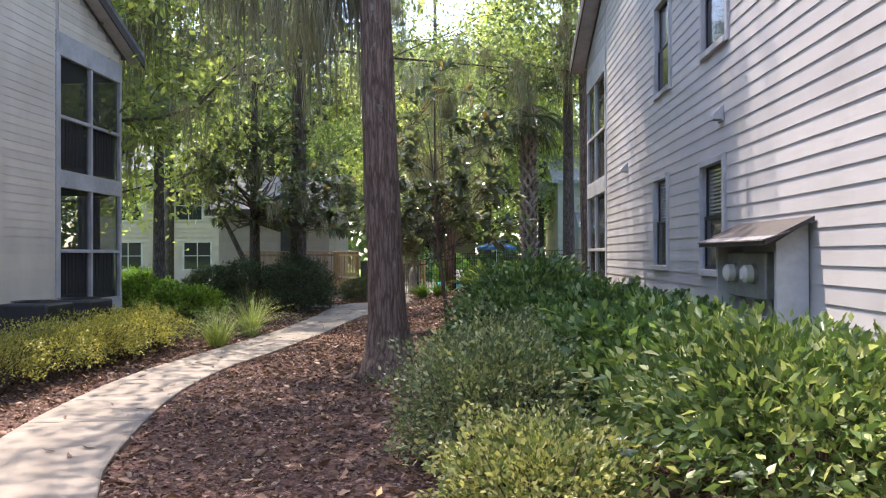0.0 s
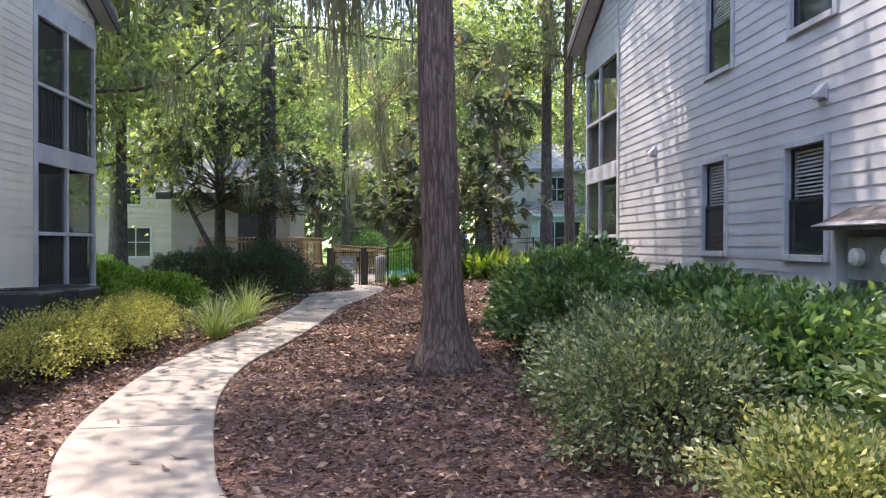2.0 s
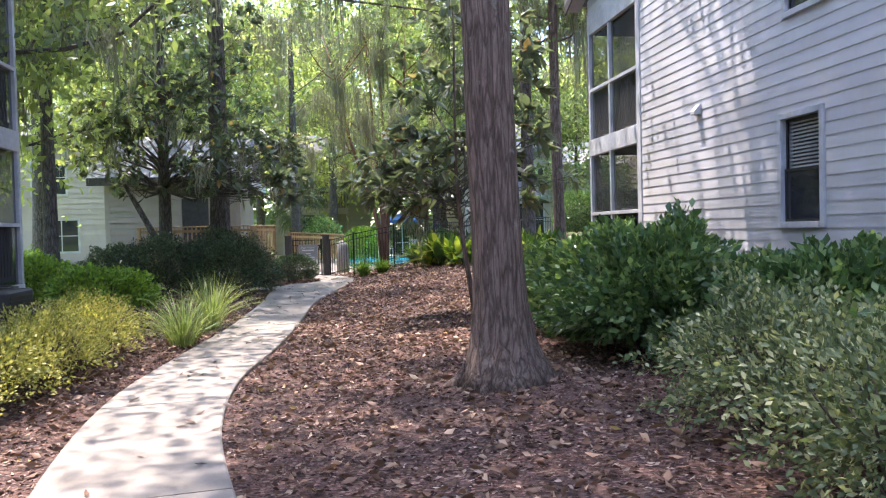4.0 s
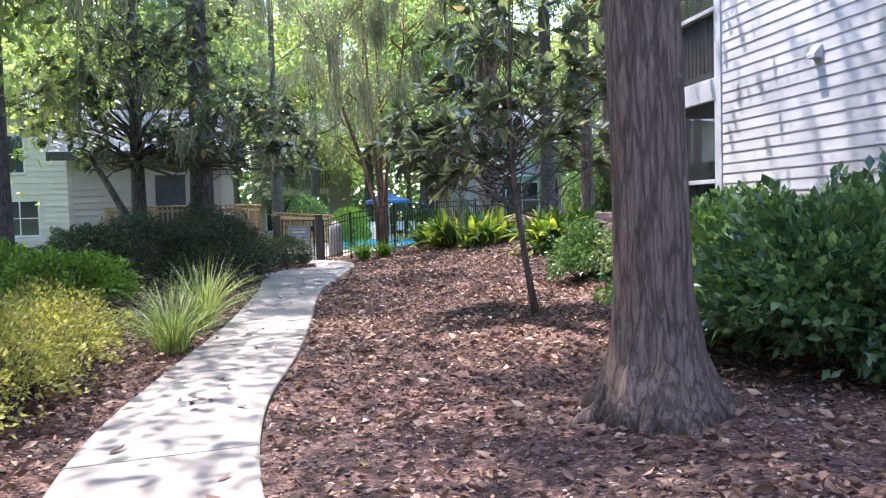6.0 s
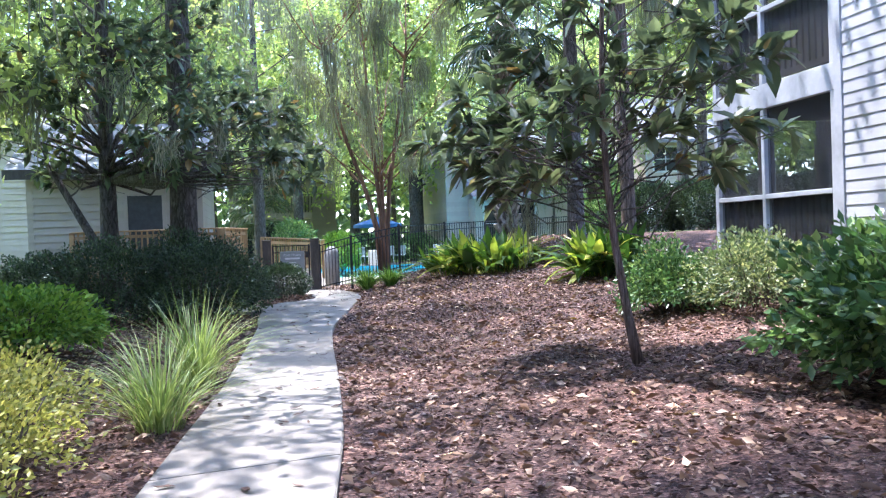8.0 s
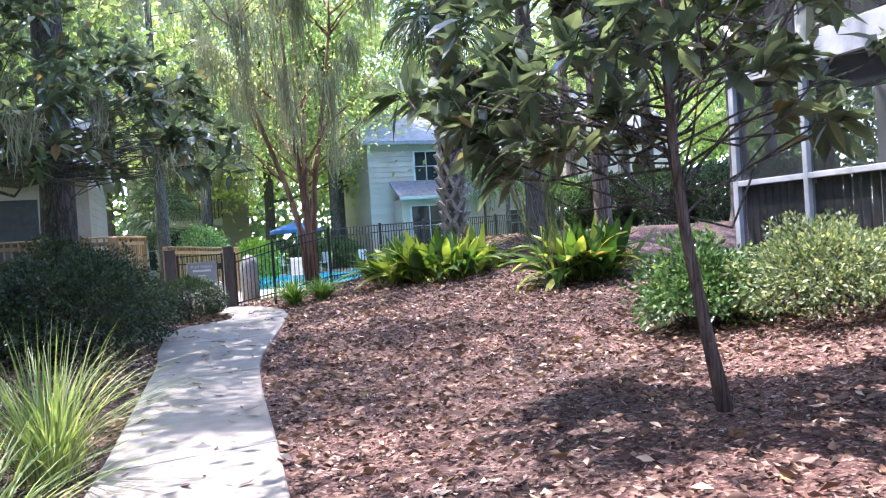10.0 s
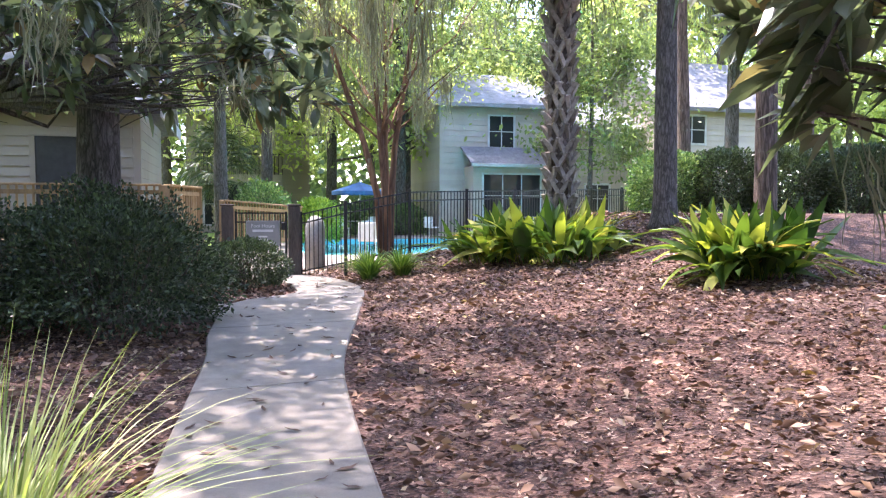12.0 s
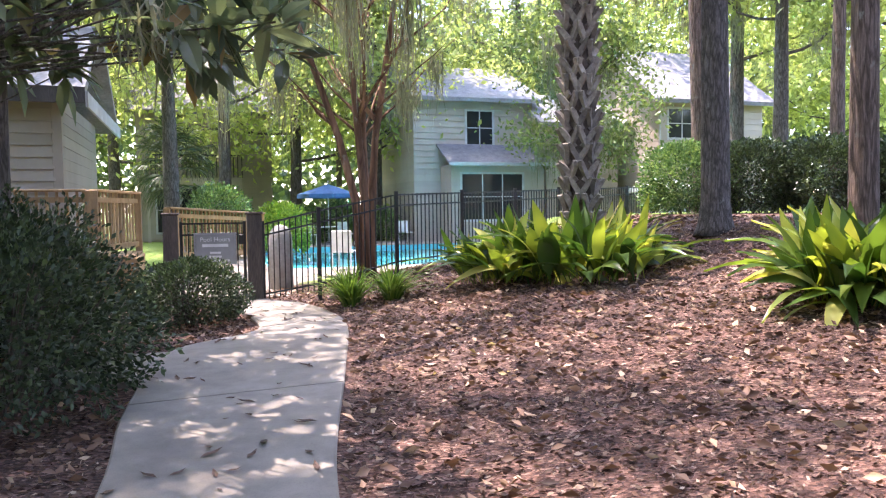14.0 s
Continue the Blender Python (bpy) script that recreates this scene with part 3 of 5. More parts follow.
# house by the clipped hedge
XL = -8.02
wall_l = wall_with_holes("wall_west", XL, 1, -6.0, 14.1, 0.3, 9.0, [], label="cream lap-sided house wall")
clapboards(wall_l, XL, 1, -6.0, 14.02, 0.76, 9.0, [], M_SIDE_L)
part("corner_board", Geo().box(XL - 0.02, 14.02, 0.6, XL + 0.035, 14.13, 6.1, chamfer=0.005), M_TRIM, wall_l)
gable_l = tagged(part("wall_gable_west", Geo().add([(XL, 14.1, 6.1), (XL, 16.7, 6.1), (XL, 16.7, 6.3), (XL, 14.1, 7.4), (XL - 0.16, 14.1, 6.1), (XL - 0.16, 16.7, 6.1), (XL - 0.16, 16.7, 6.3), (XL - 0.16, 14.1, 7.4)], [(0, 1, 2, 3), (7, 6, 5, 4), (3, 2, 6, 7), (1, 5, 6, 2), (0, 4, 5, 1)]), M_TRIM), "cream lap-sided gable above the porch", "wall", kind="structure")
clapboards(gable_l, XL, 1, 14.13, 16.66, 6.1, 7.3, [], M_SIDE_L, top=lambda z, lo, hi: (lo, min(hi, 16.6 - max(0, z + 0.09 - 6.3) / 0.42)))
porch("porch_west", XL, 1, 14.13, 16.72, 15.37, "two-storey screened porch with dark balusters on pale posts")
rake_roof("roof_west", XL, 1, 17.1, 6.3, 3.0, "dark shingled roof with dark rake boards")
tagged(part("house_rear_west", Geo().box(XL - 2.66, 12.0, 0.3, XL - 2.5, 16.7, 6.4), M_SIDE_L), "cream house wall behind the porch", "wall", kind="structure")
# west porch side wall, likewise darkened by colour to read as shade
tagged(part("house_side_west", Geo().box(XL - 2.5, 13.9, 0.3, XL - 0.2, 14.08, 6.4), M_SHADE), "porch side wall coloured dark as shade", "wall", kind="structure")


# vents and meter shelter
def wall_vent(y, z):
    v = tagged(empty("wall_vent", pose(XR - 0.03, y, z)), "small grey dryer vent hood on siding", "vent")
    part("back_plate", Geo().box(-0.012, -0.08, -0.09, 0.01, 0.08, 0.09, chamfer=0.004), M_TRIM, v)
    part("hood", Geo().add([(-0.012, -0.07, 0.08), (-0.012, 0.07, 0.08), (-0.10, 0.07, -0.02), (-0.10, -0.07, -0.02), (-0.012, -0.07, -0.07), (-0.012, 0.07, -0.07), (-0.10, 0.07, -0.07), (-0.10, -0.07, -0.07)],
                           [(0, 1, 2, 3), (0, 3, 7, 4), (1, 5, 6, 2), (3, 2, 6, 7), (4, 7, 6, 5)]), M_TRIM, v)


wall_vent(8.48, 3.32)
wall_vent(13.72, 3.32)


def meter_shelter():
    m = tagged(empty("meter_shelter", pose(XR - 0.03, 0, 0)), "grey painted meter shelter with small shingled roof", "meter shelter")
    ya, yb, d = 6.3, 7.85, 0.26
    for y in (ya, yb - 0.05):
        part("side_panel", Geo().add([(0, y, 0.6), (-d, y, 0.6), (-d, y, 1.86), (0, y, 2.02), (0, y + 0.05, 0.6), (-d, y + 0.05, 0.6), (-d, y + 0.05, 1.86), (0, y + 0.05, 2.02)],
                                     [(0, 1, 2, 3), (7, 6, 5, 4), (1, 5, 6, 2), (3, 2, 6, 7), (0, 4, 5, 1)]), M_TRIM, m)
    roof = part("roof", Geo().add([(0, ya - 0.12, 2.03), (-d - 0.14, ya - 0.12, 1.83), (0, yb + 0.12, 2.03), (-d - 0.14, yb + 0.12, 1.83), (0, ya - 0.12, 2.07), (-d - 0.14, ya - 0.12, 1.87), (0, yb + 0.12, 2.07), (-d - 0.14, yb + 0.12, 1.87)],
                                  [(0, 1, 3, 2), (4, 6, 7, 5), (0, 4, 5, 1), (2, 3, 7, 6), (1, 5, 7, 3)]), M_DARKWOOD, m)
    k = 0
    for row in range(3):
        for j in range(9):
            y = ya - 0.13 + j * 0.2 + (0.1 if row % 2 else 0)
            x0 = -d - 0.16 + row * 0.19
            zz = 1.876 + (x0 + d + 0.14) * 0.357
            part("shingle", Geo().add([(x0, y, zz), (x0, y + 0.19, zz), (x0 + 0.22, y + 0.19, zz + 0.075), (x0 + 0.22, y, zz + 0.075), (x0, y, zz + 0.012), (x0, y + 0.19, zz + 0.012), (x0 + 0.22, y + 0.19, zz + 0.08), (x0 + 0.22, y, zz + 0.08)],
                                       [(0, 1, 2, 3), (7, 6, 5, 4), (0, 4, 5, 1), (1, 5, 6, 2), (0, 3, 7, 4)]), M_SHINGLE, roof)
    cab = part("meter_cabinet", Geo().box(-0.18, 6.75, 1.35, -0.004, 7.75, 1.78, chamfer=0.015), M_METER, m)
    for y in (7.02, 7.5):
        g = Geo().tube([(-0.18, y, 1.58), (-0.21, y, 1.58)], [0.10, 0.095], 20)
        part("meter_ring", g, M_METER, cab, "round metal meter ring")
        part("meter_glass", Geo().tube([(-0.21, y, 1.58), (-0.27, y, 1.58), (-0.295, y, 1.58)], [0.085, 0.082, 0.05], 20), M_BLIND, cab, "glass-domed electric meter")
    for y, w in ((6.42, 0.24), (6.72, 0.26), (7.05, 0.26), (7.4, 0.26)):
        b = part("breaker_box", Geo().box(-0.2, y, 0.7, -0.004, y + w, 1.2, chamfer=0.012), M_METER, m)
        part("latch", Geo().box(-0.215, y + w - 0.05, 0.92, -0.2, y + w - 0.02, 0.98), M_IRON, b)
    for y in (6.85, 7.2, 7.55):
        part("conduit", Geo().tube([(-0.1, y, 1.18), (-0.1, y, 1.36)], [0.03, 0.03], 8), M_METER, m)


meter_shelter()
bx = tagged(empty("junction_box", pose(XR - 0.03, 8.15, 0.95)), "blue-grey metal junction box on the wall", "utility box")
part("box", Geo().box(-0.16, -0.2, -0.25, 0.0, 0.2, 0.22, chamfer=0.012), M_METER, bx)
part("lid", Geo().box(-0.175, -0.19, -0.24, -0.16, 0.19, 0.21, chamfer=0.005), M_METER, bx)


def ac_unit(x, y, s=1.0):
    a = tagged(empty("air_conditioner", pose(x, y, ground_z(x, y))), "dark grey air-conditioning condenser beside the hedge", "air conditioner", "condensers by the cream house")
    part("pad", Geo().box(-0.5, -0.5, -0.1, 0.5, 0.5, 0.06, chamfer=0.01), M_CONC, a)
    part("casing", Geo().box(-0.42, -0.42, 0.06, 0.42, 0.42, 0.66, chamfer=0.03), M_ACUNIT, a)
    g = Geo()
    for r in (0.1, 0.17, 0.24, 0.31, 0.37):
        pts = [(r * math.cos(w), r * math.sin(w), 0.69) for w in np.linspace(0, 2 * math.pi, 25)]
        g.tube(pts, [0.007] * 25, 5)
    part("fan_guard", g, M_IRON, a)
    for k in range(9):
        part("louvre", Geo().box(0.42, -0.36, 0.12 + k * 0.055, 0.43, 0.36, 0.14 + k * 0.055), M_IRON, a)


ac_unit(-7.3, 13.6)
ac_unit(-7.35, 12.3)


# ---- shrubs ----
def shrub(name, label, x, y, rx, ry, h, leaves_mat, n, size, twigs=26, group="", category="shrub", base=0.12, lump=0.4, inner=0.36, seed=1, aspect=0.5, up=0.35, box=2.1):
    """A shrub: woody stems fanning out, and a shell of leaves over a lumpy rounded form."""
    r = np.random.default_rng(seed)
    gz = ground_z(x, y)
    s = tagged(empty(name, pose(x, y, gz)), label, category, group)
    twigs = twigs if y < 28 else 8
    for i in range(twigs):
        w, q = r.uniform(0, 2 * math.pi), math.sqrt(r.uniform(0, 1)) * 0.85
        tip = Vector((q * rx * math.cos(w), q * ry * math.sin(w), h * r.uniform(0.55, 0.88)))
        root = Vector((tip.x * 0.35, tip.y * 0.35, -0.05))
        mid = root.lerp(tip, 0.5) + Vector(r.normal(size=3) * 0.05)
        part("stem", Geo().tube([root, mid, tip], [0.014, 0.010, 0.004], 5), M_TWIG, s)
    n = int(n * (1.0 if base > 0.3 else 1.35))
    d = unit(n, r)
    d[:, 2] = np.abs(d[:, 2]) * 1.25 - 0.28 if base > 0.3 else np.abs(d[:, 2]) * 1.75 - 0.78
    p = np.sum(np.abs(d) ** box, axis=1, keepdims=True) ** (-1 / box)
    d = d * p
    k = np.array([1 + lump * noise.noise(Vector(v) * 2.6 + Vector((seed * 7.1, 0, 0))) + 0.5 * lump * noise.noise(Vector(v) * 7 + Vector((0, seed * 3.3, 0))) for v in d])
    depth = 1 - np.abs(r.normal(size=n)) * inner * 0.6
    q = d * (k * depth)[:, None] * np.array([rx, ry, h * 0.58])
    q[:, 2] = q[:, 2] + h * 0.45
    keep = q[:, 2] > (base * h * 0.6 if base > 0.3 else 0.03)
    q, dd = q[keep], d[keep]
    way = dd / np.linalg.norm(dd, axis=1, keepdims=True) * 0.8 + unit(len(q), r) * 0.75 + np.array([0, 0, up])
    L = size * r.uniform(0.65, 1.25, len(q))
    part("foliage", leaf_mesh("foliage", q, way, L, L * aspect, leaves_mat, 0.18, 0.1), None, s)["kind"] = "stuff"
    return s


PITT = "glossy green evergreen shrub against the grey house"
shrub("evergreen_shrub", "sunlit evergreen shrub with pale-edged leaves by the grey house", 1.85, 4.4, 1.0, 1.1, 0.84, L_PALEG, 7000, 0.095, seed=3, aspect=0.42, lump=0.5, inner=0.5)
shrub("evergreen_shrub", PITT, 1.6, 6.9, 1.1, 1.2, 0.86, L_PITT, 9000, 0.11, seed=4, lump=0.6, inner=0.5)
shrub("evergreen_shrub", PITT, 1.65, 9.0, 1.05, 1.2, 0.9, L_PITT, 8500, 0.11, seed=5, lump=0.6, inner=0.5)
shrub("evergreen_shrub", "tall glossy green evergreen shrub beside the big trunk", 0.85, 11.0, 1.15, 1.2, 1.16, L_PITT, 12000, 0.12, seed=6, lump=0.6, inner=0.5)
shrub("evergreen_shrub", "tall glossy green evergreen shrub beside the big trunk", 1.1, 12.7, 1.2, 1.0, 1.12, L_PITT, 10000, 0.12, seed=7, lump=0.6, inner=0.5)
shrub("variegated_shrub", "low rounded cream-variegated shrub on mulch", 0.38, 4.35, 0.62, 0.58, 0.60, L_VARI, 7500, 0.05, seed=8, lump=0.55, inner=0.5)
shrub("grey_green_shrub", "loose grey-green shrub with pale leaf edges", 0.15, 6.2, 0.85, 1.05, 0.98, L_GREY, 8500, 0.055, seed=9, lump=0.6, inner=0.55, box=2.0)
shrub("grey_green_shrub", "loose grey-green shrub with pale leaf edges", 0.35, 7.9, 0.9, 0.95, 0.95, L_GREY, 7000, 0.055, seed=10, lump=0.6, inner=0.55, box=2.0)
shrub("variegated_shrub", "pale variegated shrub beside the porch", 2.0, 16.4, 0.9, 0.85, 0.82, L_GREY, 7500, 0.06, seed=11, lump=0.5, inner=0.5, box=2.0)
shrub("evergreen_shrub", "green shrub with small leaves beside mulch", 1.25, 17.4, 0.68, 0.65, 0.8, L_PITT, 5500, 0.075, seed=12, lump=0.7, inner=0.6, box=2.0)
HEDGE = "clipped yellow-green hedge plant with bare lower stems"
for i, (x, y) in enumerate(((-6.35, 9.4), (-6.15, 10.5), (-6.05, 11.6), (-6.0, 12.7), (-6.15, 13.8))):
    shrub("hedge_plant", HEDGE, x, y, 0.74, 0.7, 0.78, L_YEL, 6500, 0.045, 60, "yellow clipped hedge", base=0.45, lump=0.5, inner=0.5, seed=20 + i, box=2.3)
shrub("hedge_plant", "small yellow-green clipped plant by the path", -6.8, 8.2, 0.6, 0.6, 0.5, L_YEL, 3500, 0.045, 40, "yellow clipped hedge", base=0.5, lump=0.15, seed=27)
shrub("lime_shrub", "bright lime-green leafy shrub", -7.3, 18.6, 1.0, 0.8, 0.8, L_LIME, 4500, 0.10, seed=30)
shrub("lime_shrub", "bright lime-green leafy shrub", -8.9, 19.6, 0.9, 0.8, 0.95, L_LIME, 4000, 0.10, seed=31)
for i, (x, y, rx, ry, h) in enumerate(((-5.3, 22.1, 1.15, 1.2, 1.35), (-6.9, 22.4, 1.2, 1.1, 1.45), (-8.2, 23.0, 1.0, 1.0, 1.2), (-5.7, 23.9, 1.15, 0.85, 1.5))):
    shrub("dark_shrub", "dense dark green rounded shrub in shade", x, y, rx, ry, h, L_DARK, 11000, 0.06, seed=33 + i, lump=0.38, inner=0.4, box=2.0)
shrub("clipped_bush", "small clipped dark green bush on a mulch island", -3.95, 25.75, 0.72, 0.7, 0.80, L_DARK, 8000, 0.05, seed=38, lump=0.15)
for i, (x, y) in enumerate(((6.5, 30.2), (7.6, 29.6), (8.8, 28.7), (10.1, 27.8), (11.4, 26.9))):
    shrub("tall_hedge_plant", "tall dense clipped green hedge plant", x, y, 0.95, 0.9, 1.5, L_PITT if i < 1 else L_DARK, 9000, 0.09, group="tall hedge", seed=40 + i, lump=0.12, box=3.2)
for i, (x, y, r0, h) in enumerate(((-3.2, 39.0, 1.0, 2.2), (-1.3, 40.5, 1.0, 1.65), (0.4, 47.5, 1.25, 1.6), (2.0, 48.5, 0.95, 1.9), (3.8, 48.8, 1.2, 1.5))):
    shrub("round_bush", "rounded clipped green bush beyond the pool fence", x, y, r0, r0, h, L_LIME if i == 1 else L_PITT, 4500, 0.11, seed=50 + i, lump=0.14)
for i, (x, y, h) in enumerate(((-10.5, 24.0, 1.0), (-12.0, 26.0, 1.1), (-11.5, 21.5, 0.9))):
    shrub("low_shrub", "low leafy green shrub", x, y, 0.9, 0.8, h, L_LIME if x < 0 else L_GREY, 3000, 0.09, seed=60 + i)


def blades(name, label, x, y, n, h, spread, width, material, seed, category="ornamental grass", arch=0.6):
    """A clump of arching blades: each blade a part, on a few shared meshes."""
    r = np.random.default_rng(seed)
    s = tagged(empty(name, pose(x, y, ground_z(x, y))), label, category)
    kinds = []
    for k in range(14):
        lean = 0.08 + 1.1 * k / 13
        u = np.linspace(0, 1, 7)
        px = spread * lean * (0.25 * u + 0.75 * u ** 2.2)
        pz = h * (u - arch * 0.55 * lean * u ** 2.6)
        wd = width * np.array([0.6, 1, 1, 0.9, 0.75, 0.45, 0.05])
        vs = [(a, sgn * w, b + (0 if sgn else -0.3 * w)) for a, b, w in zip(px, pz, wd) for sgn in (-1, 0, 1)]
        fs = [f for i in range(6) for f in ((i * 3, i * 3 + 1, i * 3 + 4, i * 3 + 3), (i * 3 + 1, i * 3 + 2, i * 3 + 5, i * 3 + 4))]
        kinds.append(Geo().add(vs, fs).mesh("blade", material))
    for i in range(n):
        w, q = r.uniform(0, 360), r.uniform(0, 0.2) * spread
        c = math.radians(w)
        ob = part("blade", kinds[int(r.integers(0, 14))], None, s)
        ob.matrix_basis = pose(q * math.cos(c), q * math.sin(c), 0, r.normal() * 7, 0, w + r.normal() * 12) @ Matrix.Diagonal((r.uniform(0.7, 1.15), r.uniform(0.7, 1.3), r.uniform(0.45, 1.2), 1))
    return s


def blade_material(name, stops, glow):
    """Blades that each take their own tone."""
    m = leafy(name, stops, 0.5, glow)
    nt = m.node_tree
    oi = nt.nodes.new("ShaderNodeObjectInfo")
    for n in nt.nodes:
        if n.type == "VALTORGB" and n.inputs[0].links and n.inputs[0].links[0].from_node.type == "NEW_GEOMETRY":
            nt.links.new(oi.outputs["Random"], n.inputs[0])
    return m


L_BLADE = blade_material("grass_blade", [(0, (0.14, 0.21, 0.06)), (0.6, (0.32, 0.40, 0.15)), (1, (0.56, 0.57, 0.32))], 0.4)
L_FERN = blade_material("fern_blade", [(0, (0.06, 0.13, 0.03)), (0.6, (0.15, 0.26, 0.05)), (1, (0.26, 0.36, 0.08))], 0.4)
blades("grass_clump", "arching pale green ornamental grass clump by the path", -5.0, 14.4, 290, 0.85, 0.95, 0.006, L_BLADE, 70)
blades("grass_clump", "arching pale green ornamental grass clump by the path", -4.88, 16.2, 290, 1.0, 0.95, 0.006, L_BLADE, 71)
blades("fern_clump", "low spiky green clump at the fence foot", -1.85, 26.2, 260, 0.6, 0.62, 0.012, L_FERN, 72, "fern")
blades("fern_clump", "low spiky green clump at the fence foot", -1.3, 26.1, 220, 0.55, 0.55, 0.012, L_FERN, 73, "fern")


def strap_plant(x, y, n, h, spread, seed, label):
    """Broad-leaved clump: each strap leaf is a part of its own, on a few shared meshes."""
    r = np.random.default_rng(seed)
    s = tagged(empty("cast_iron_plant", pose(x, y, ground_z(x, y))), label, "plant", "broad-leaved clumps")
    kinds = []
    for k in range(6):
        lean = 0.14 + 0.16 * k
        u = np.linspace(0, 1, 8)
        px = lean * (0.3 * u + 0.7 * u ** 2)
        pz = u - 0.66 * lean * u ** 2.4
        wd = np.array([0.006, 0.016, 0.075, 0.112, 0.115, 0.09, 0.05, 0.002])
        g = Geo()
        vs = [(a, sgn * w, b + (0.018 if sgn else 0)) for a, b, w in zip(px, pz, wd) for sgn in (-1, 0, 1)]
        fs = [f for i in range(7) for f in ((i * 3, i * 3 + 1, i * 3 + 4, i * 3 + 3), (i * 3 + 1, i * 3 + 2, i * 3 + 5, i * 3 + 4))]
        kinds.append(g.add(vs, fs).mesh("leaf", LEAF_ASPI, True))
    for i in range(n):
        k = int(r.integers(0, 6))
        w = r.uniform(0, 2 * math.pi)
        q = math.sqrt(r.uniform(0, 1)) * spread
        a = r.uniform(0, 2 * math.pi)
        ob = part("leaf", kinds[k], None, s)
        ob.matrix_basis = pose(q * math.cos(a), q * math.sin(a), 0, r.normal() * 14, r.normal() * 14, math.degrees(a) + r.normal() * 60) @ Matrix.Diagonal((h * r.uniform(0.6, 1.1), h * r.uniform(0.5, 0.85), h * r.uniform(0.55, 1.12), 1))
    return s


def aspi_material():
    m = simple("broad_strap_leaf", (0.05, 0.12, 0.018), (0.10, 0.19, 0.03), 12, 0.33)
    nt = m.node_tree
    b = nt.nodes["Principled BSDF"]
    oi = nt.nodes.new("ShaderNodeObjectInfo")
    col = ramp(nt, oi.outputs["Random"], [(0, (0.022, 0.055, 0.016)), (0.45, (0.065, 0.125, 0.026)), (0.8, (0.22, 0.27, 0.05)), (0.95, (0.38, 0.38, 0.11)), (1, (0.28, 0.18, 0.08))])
    nt.links.new(col, b.inputs["Base Color"])
    t = nt.nodes.new("ShaderNodeBsdfTranslucent")
    nt.links.new(mixc(nt, col, (2.0, 2.0, 0.8), 1.0, "MULTIPLY"), t.inputs[0])
    s = nt.nodes.new("ShaderNodeMixShader")
    s.inputs[0].default_value = 0.4
    nt.links.new(b.outputs[0], s.inputs[1])
    nt.links.new(t.outputs[0], s.inputs[2])
    nt.links.new(s.outputs[0], nt.nodes["Material Output"].inputs[0])
    return m


LEAF_ASPI = aspi_material()
strap_plant(1.05, 25.2, 300, 1.12, 1.1, 80, "spreading clump of broad glossy sunlit strap leaves")
strap_plant(2.2, 21.6, 220, 1.12, 0.6, 81, "clump of broad yellow-green sunlit strap leaves")
strap_plant(0.0, 25.8, 70, 0.9, 0.4, 82, "small clump of broad glossy strap leaves")


# ---- trees ----
def moss_mesh(r, n, length):
    """A ragged beard: fine wavering strands in a few tufts of unequal length."""
    paths, widths = [], []
    tufts = [(r.normal(size=2) * 0.15, r.uniform(0.3, 1.15)) for i in range(7)]
    for i in range(n):
        at, reach = tufts[int(r.integers(0, 7))]
        L = length * reach * r.uniform(0.45, 1.1)
        k = 7
        u = np.linspace(0, 1, k)[:, None]
        p = np.concatenate([np.cumsum(r.normal(size=(k, 2)) * 0.03, axis=0) + at * (1 - 0.35 * u) + r.normal(size=2) * 0.05, -u * L + r.uniform(-0.15, 0.1)], axis=1)
        paths.append(p)
        widths.append(r.uniform(0.004, 0.013) * np.array([0.6, 1.1, 0.8, 1.0, 0.7, 0.5, 0.05]))
    return strips("moss", paths, widths, L_MOSS)


mr = np.random.default_rng(11)
MOSS = [moss_mesh(mr, 64, l) for l in (0.6, 1.0, 1.4, 1.8)]


def limb_path(r, a, d, L, n=6, wig=0.16, lift=0.1):
    p, d = [np.array(a, float)], np.array(d, float)
    for i in range(n):
        d = d + r.normal(size=3) * wig + np.array([0, 0, lift])
        d /= np.linalg.norm(d)
        p.append(p[-1] + d * L / n)
    return p


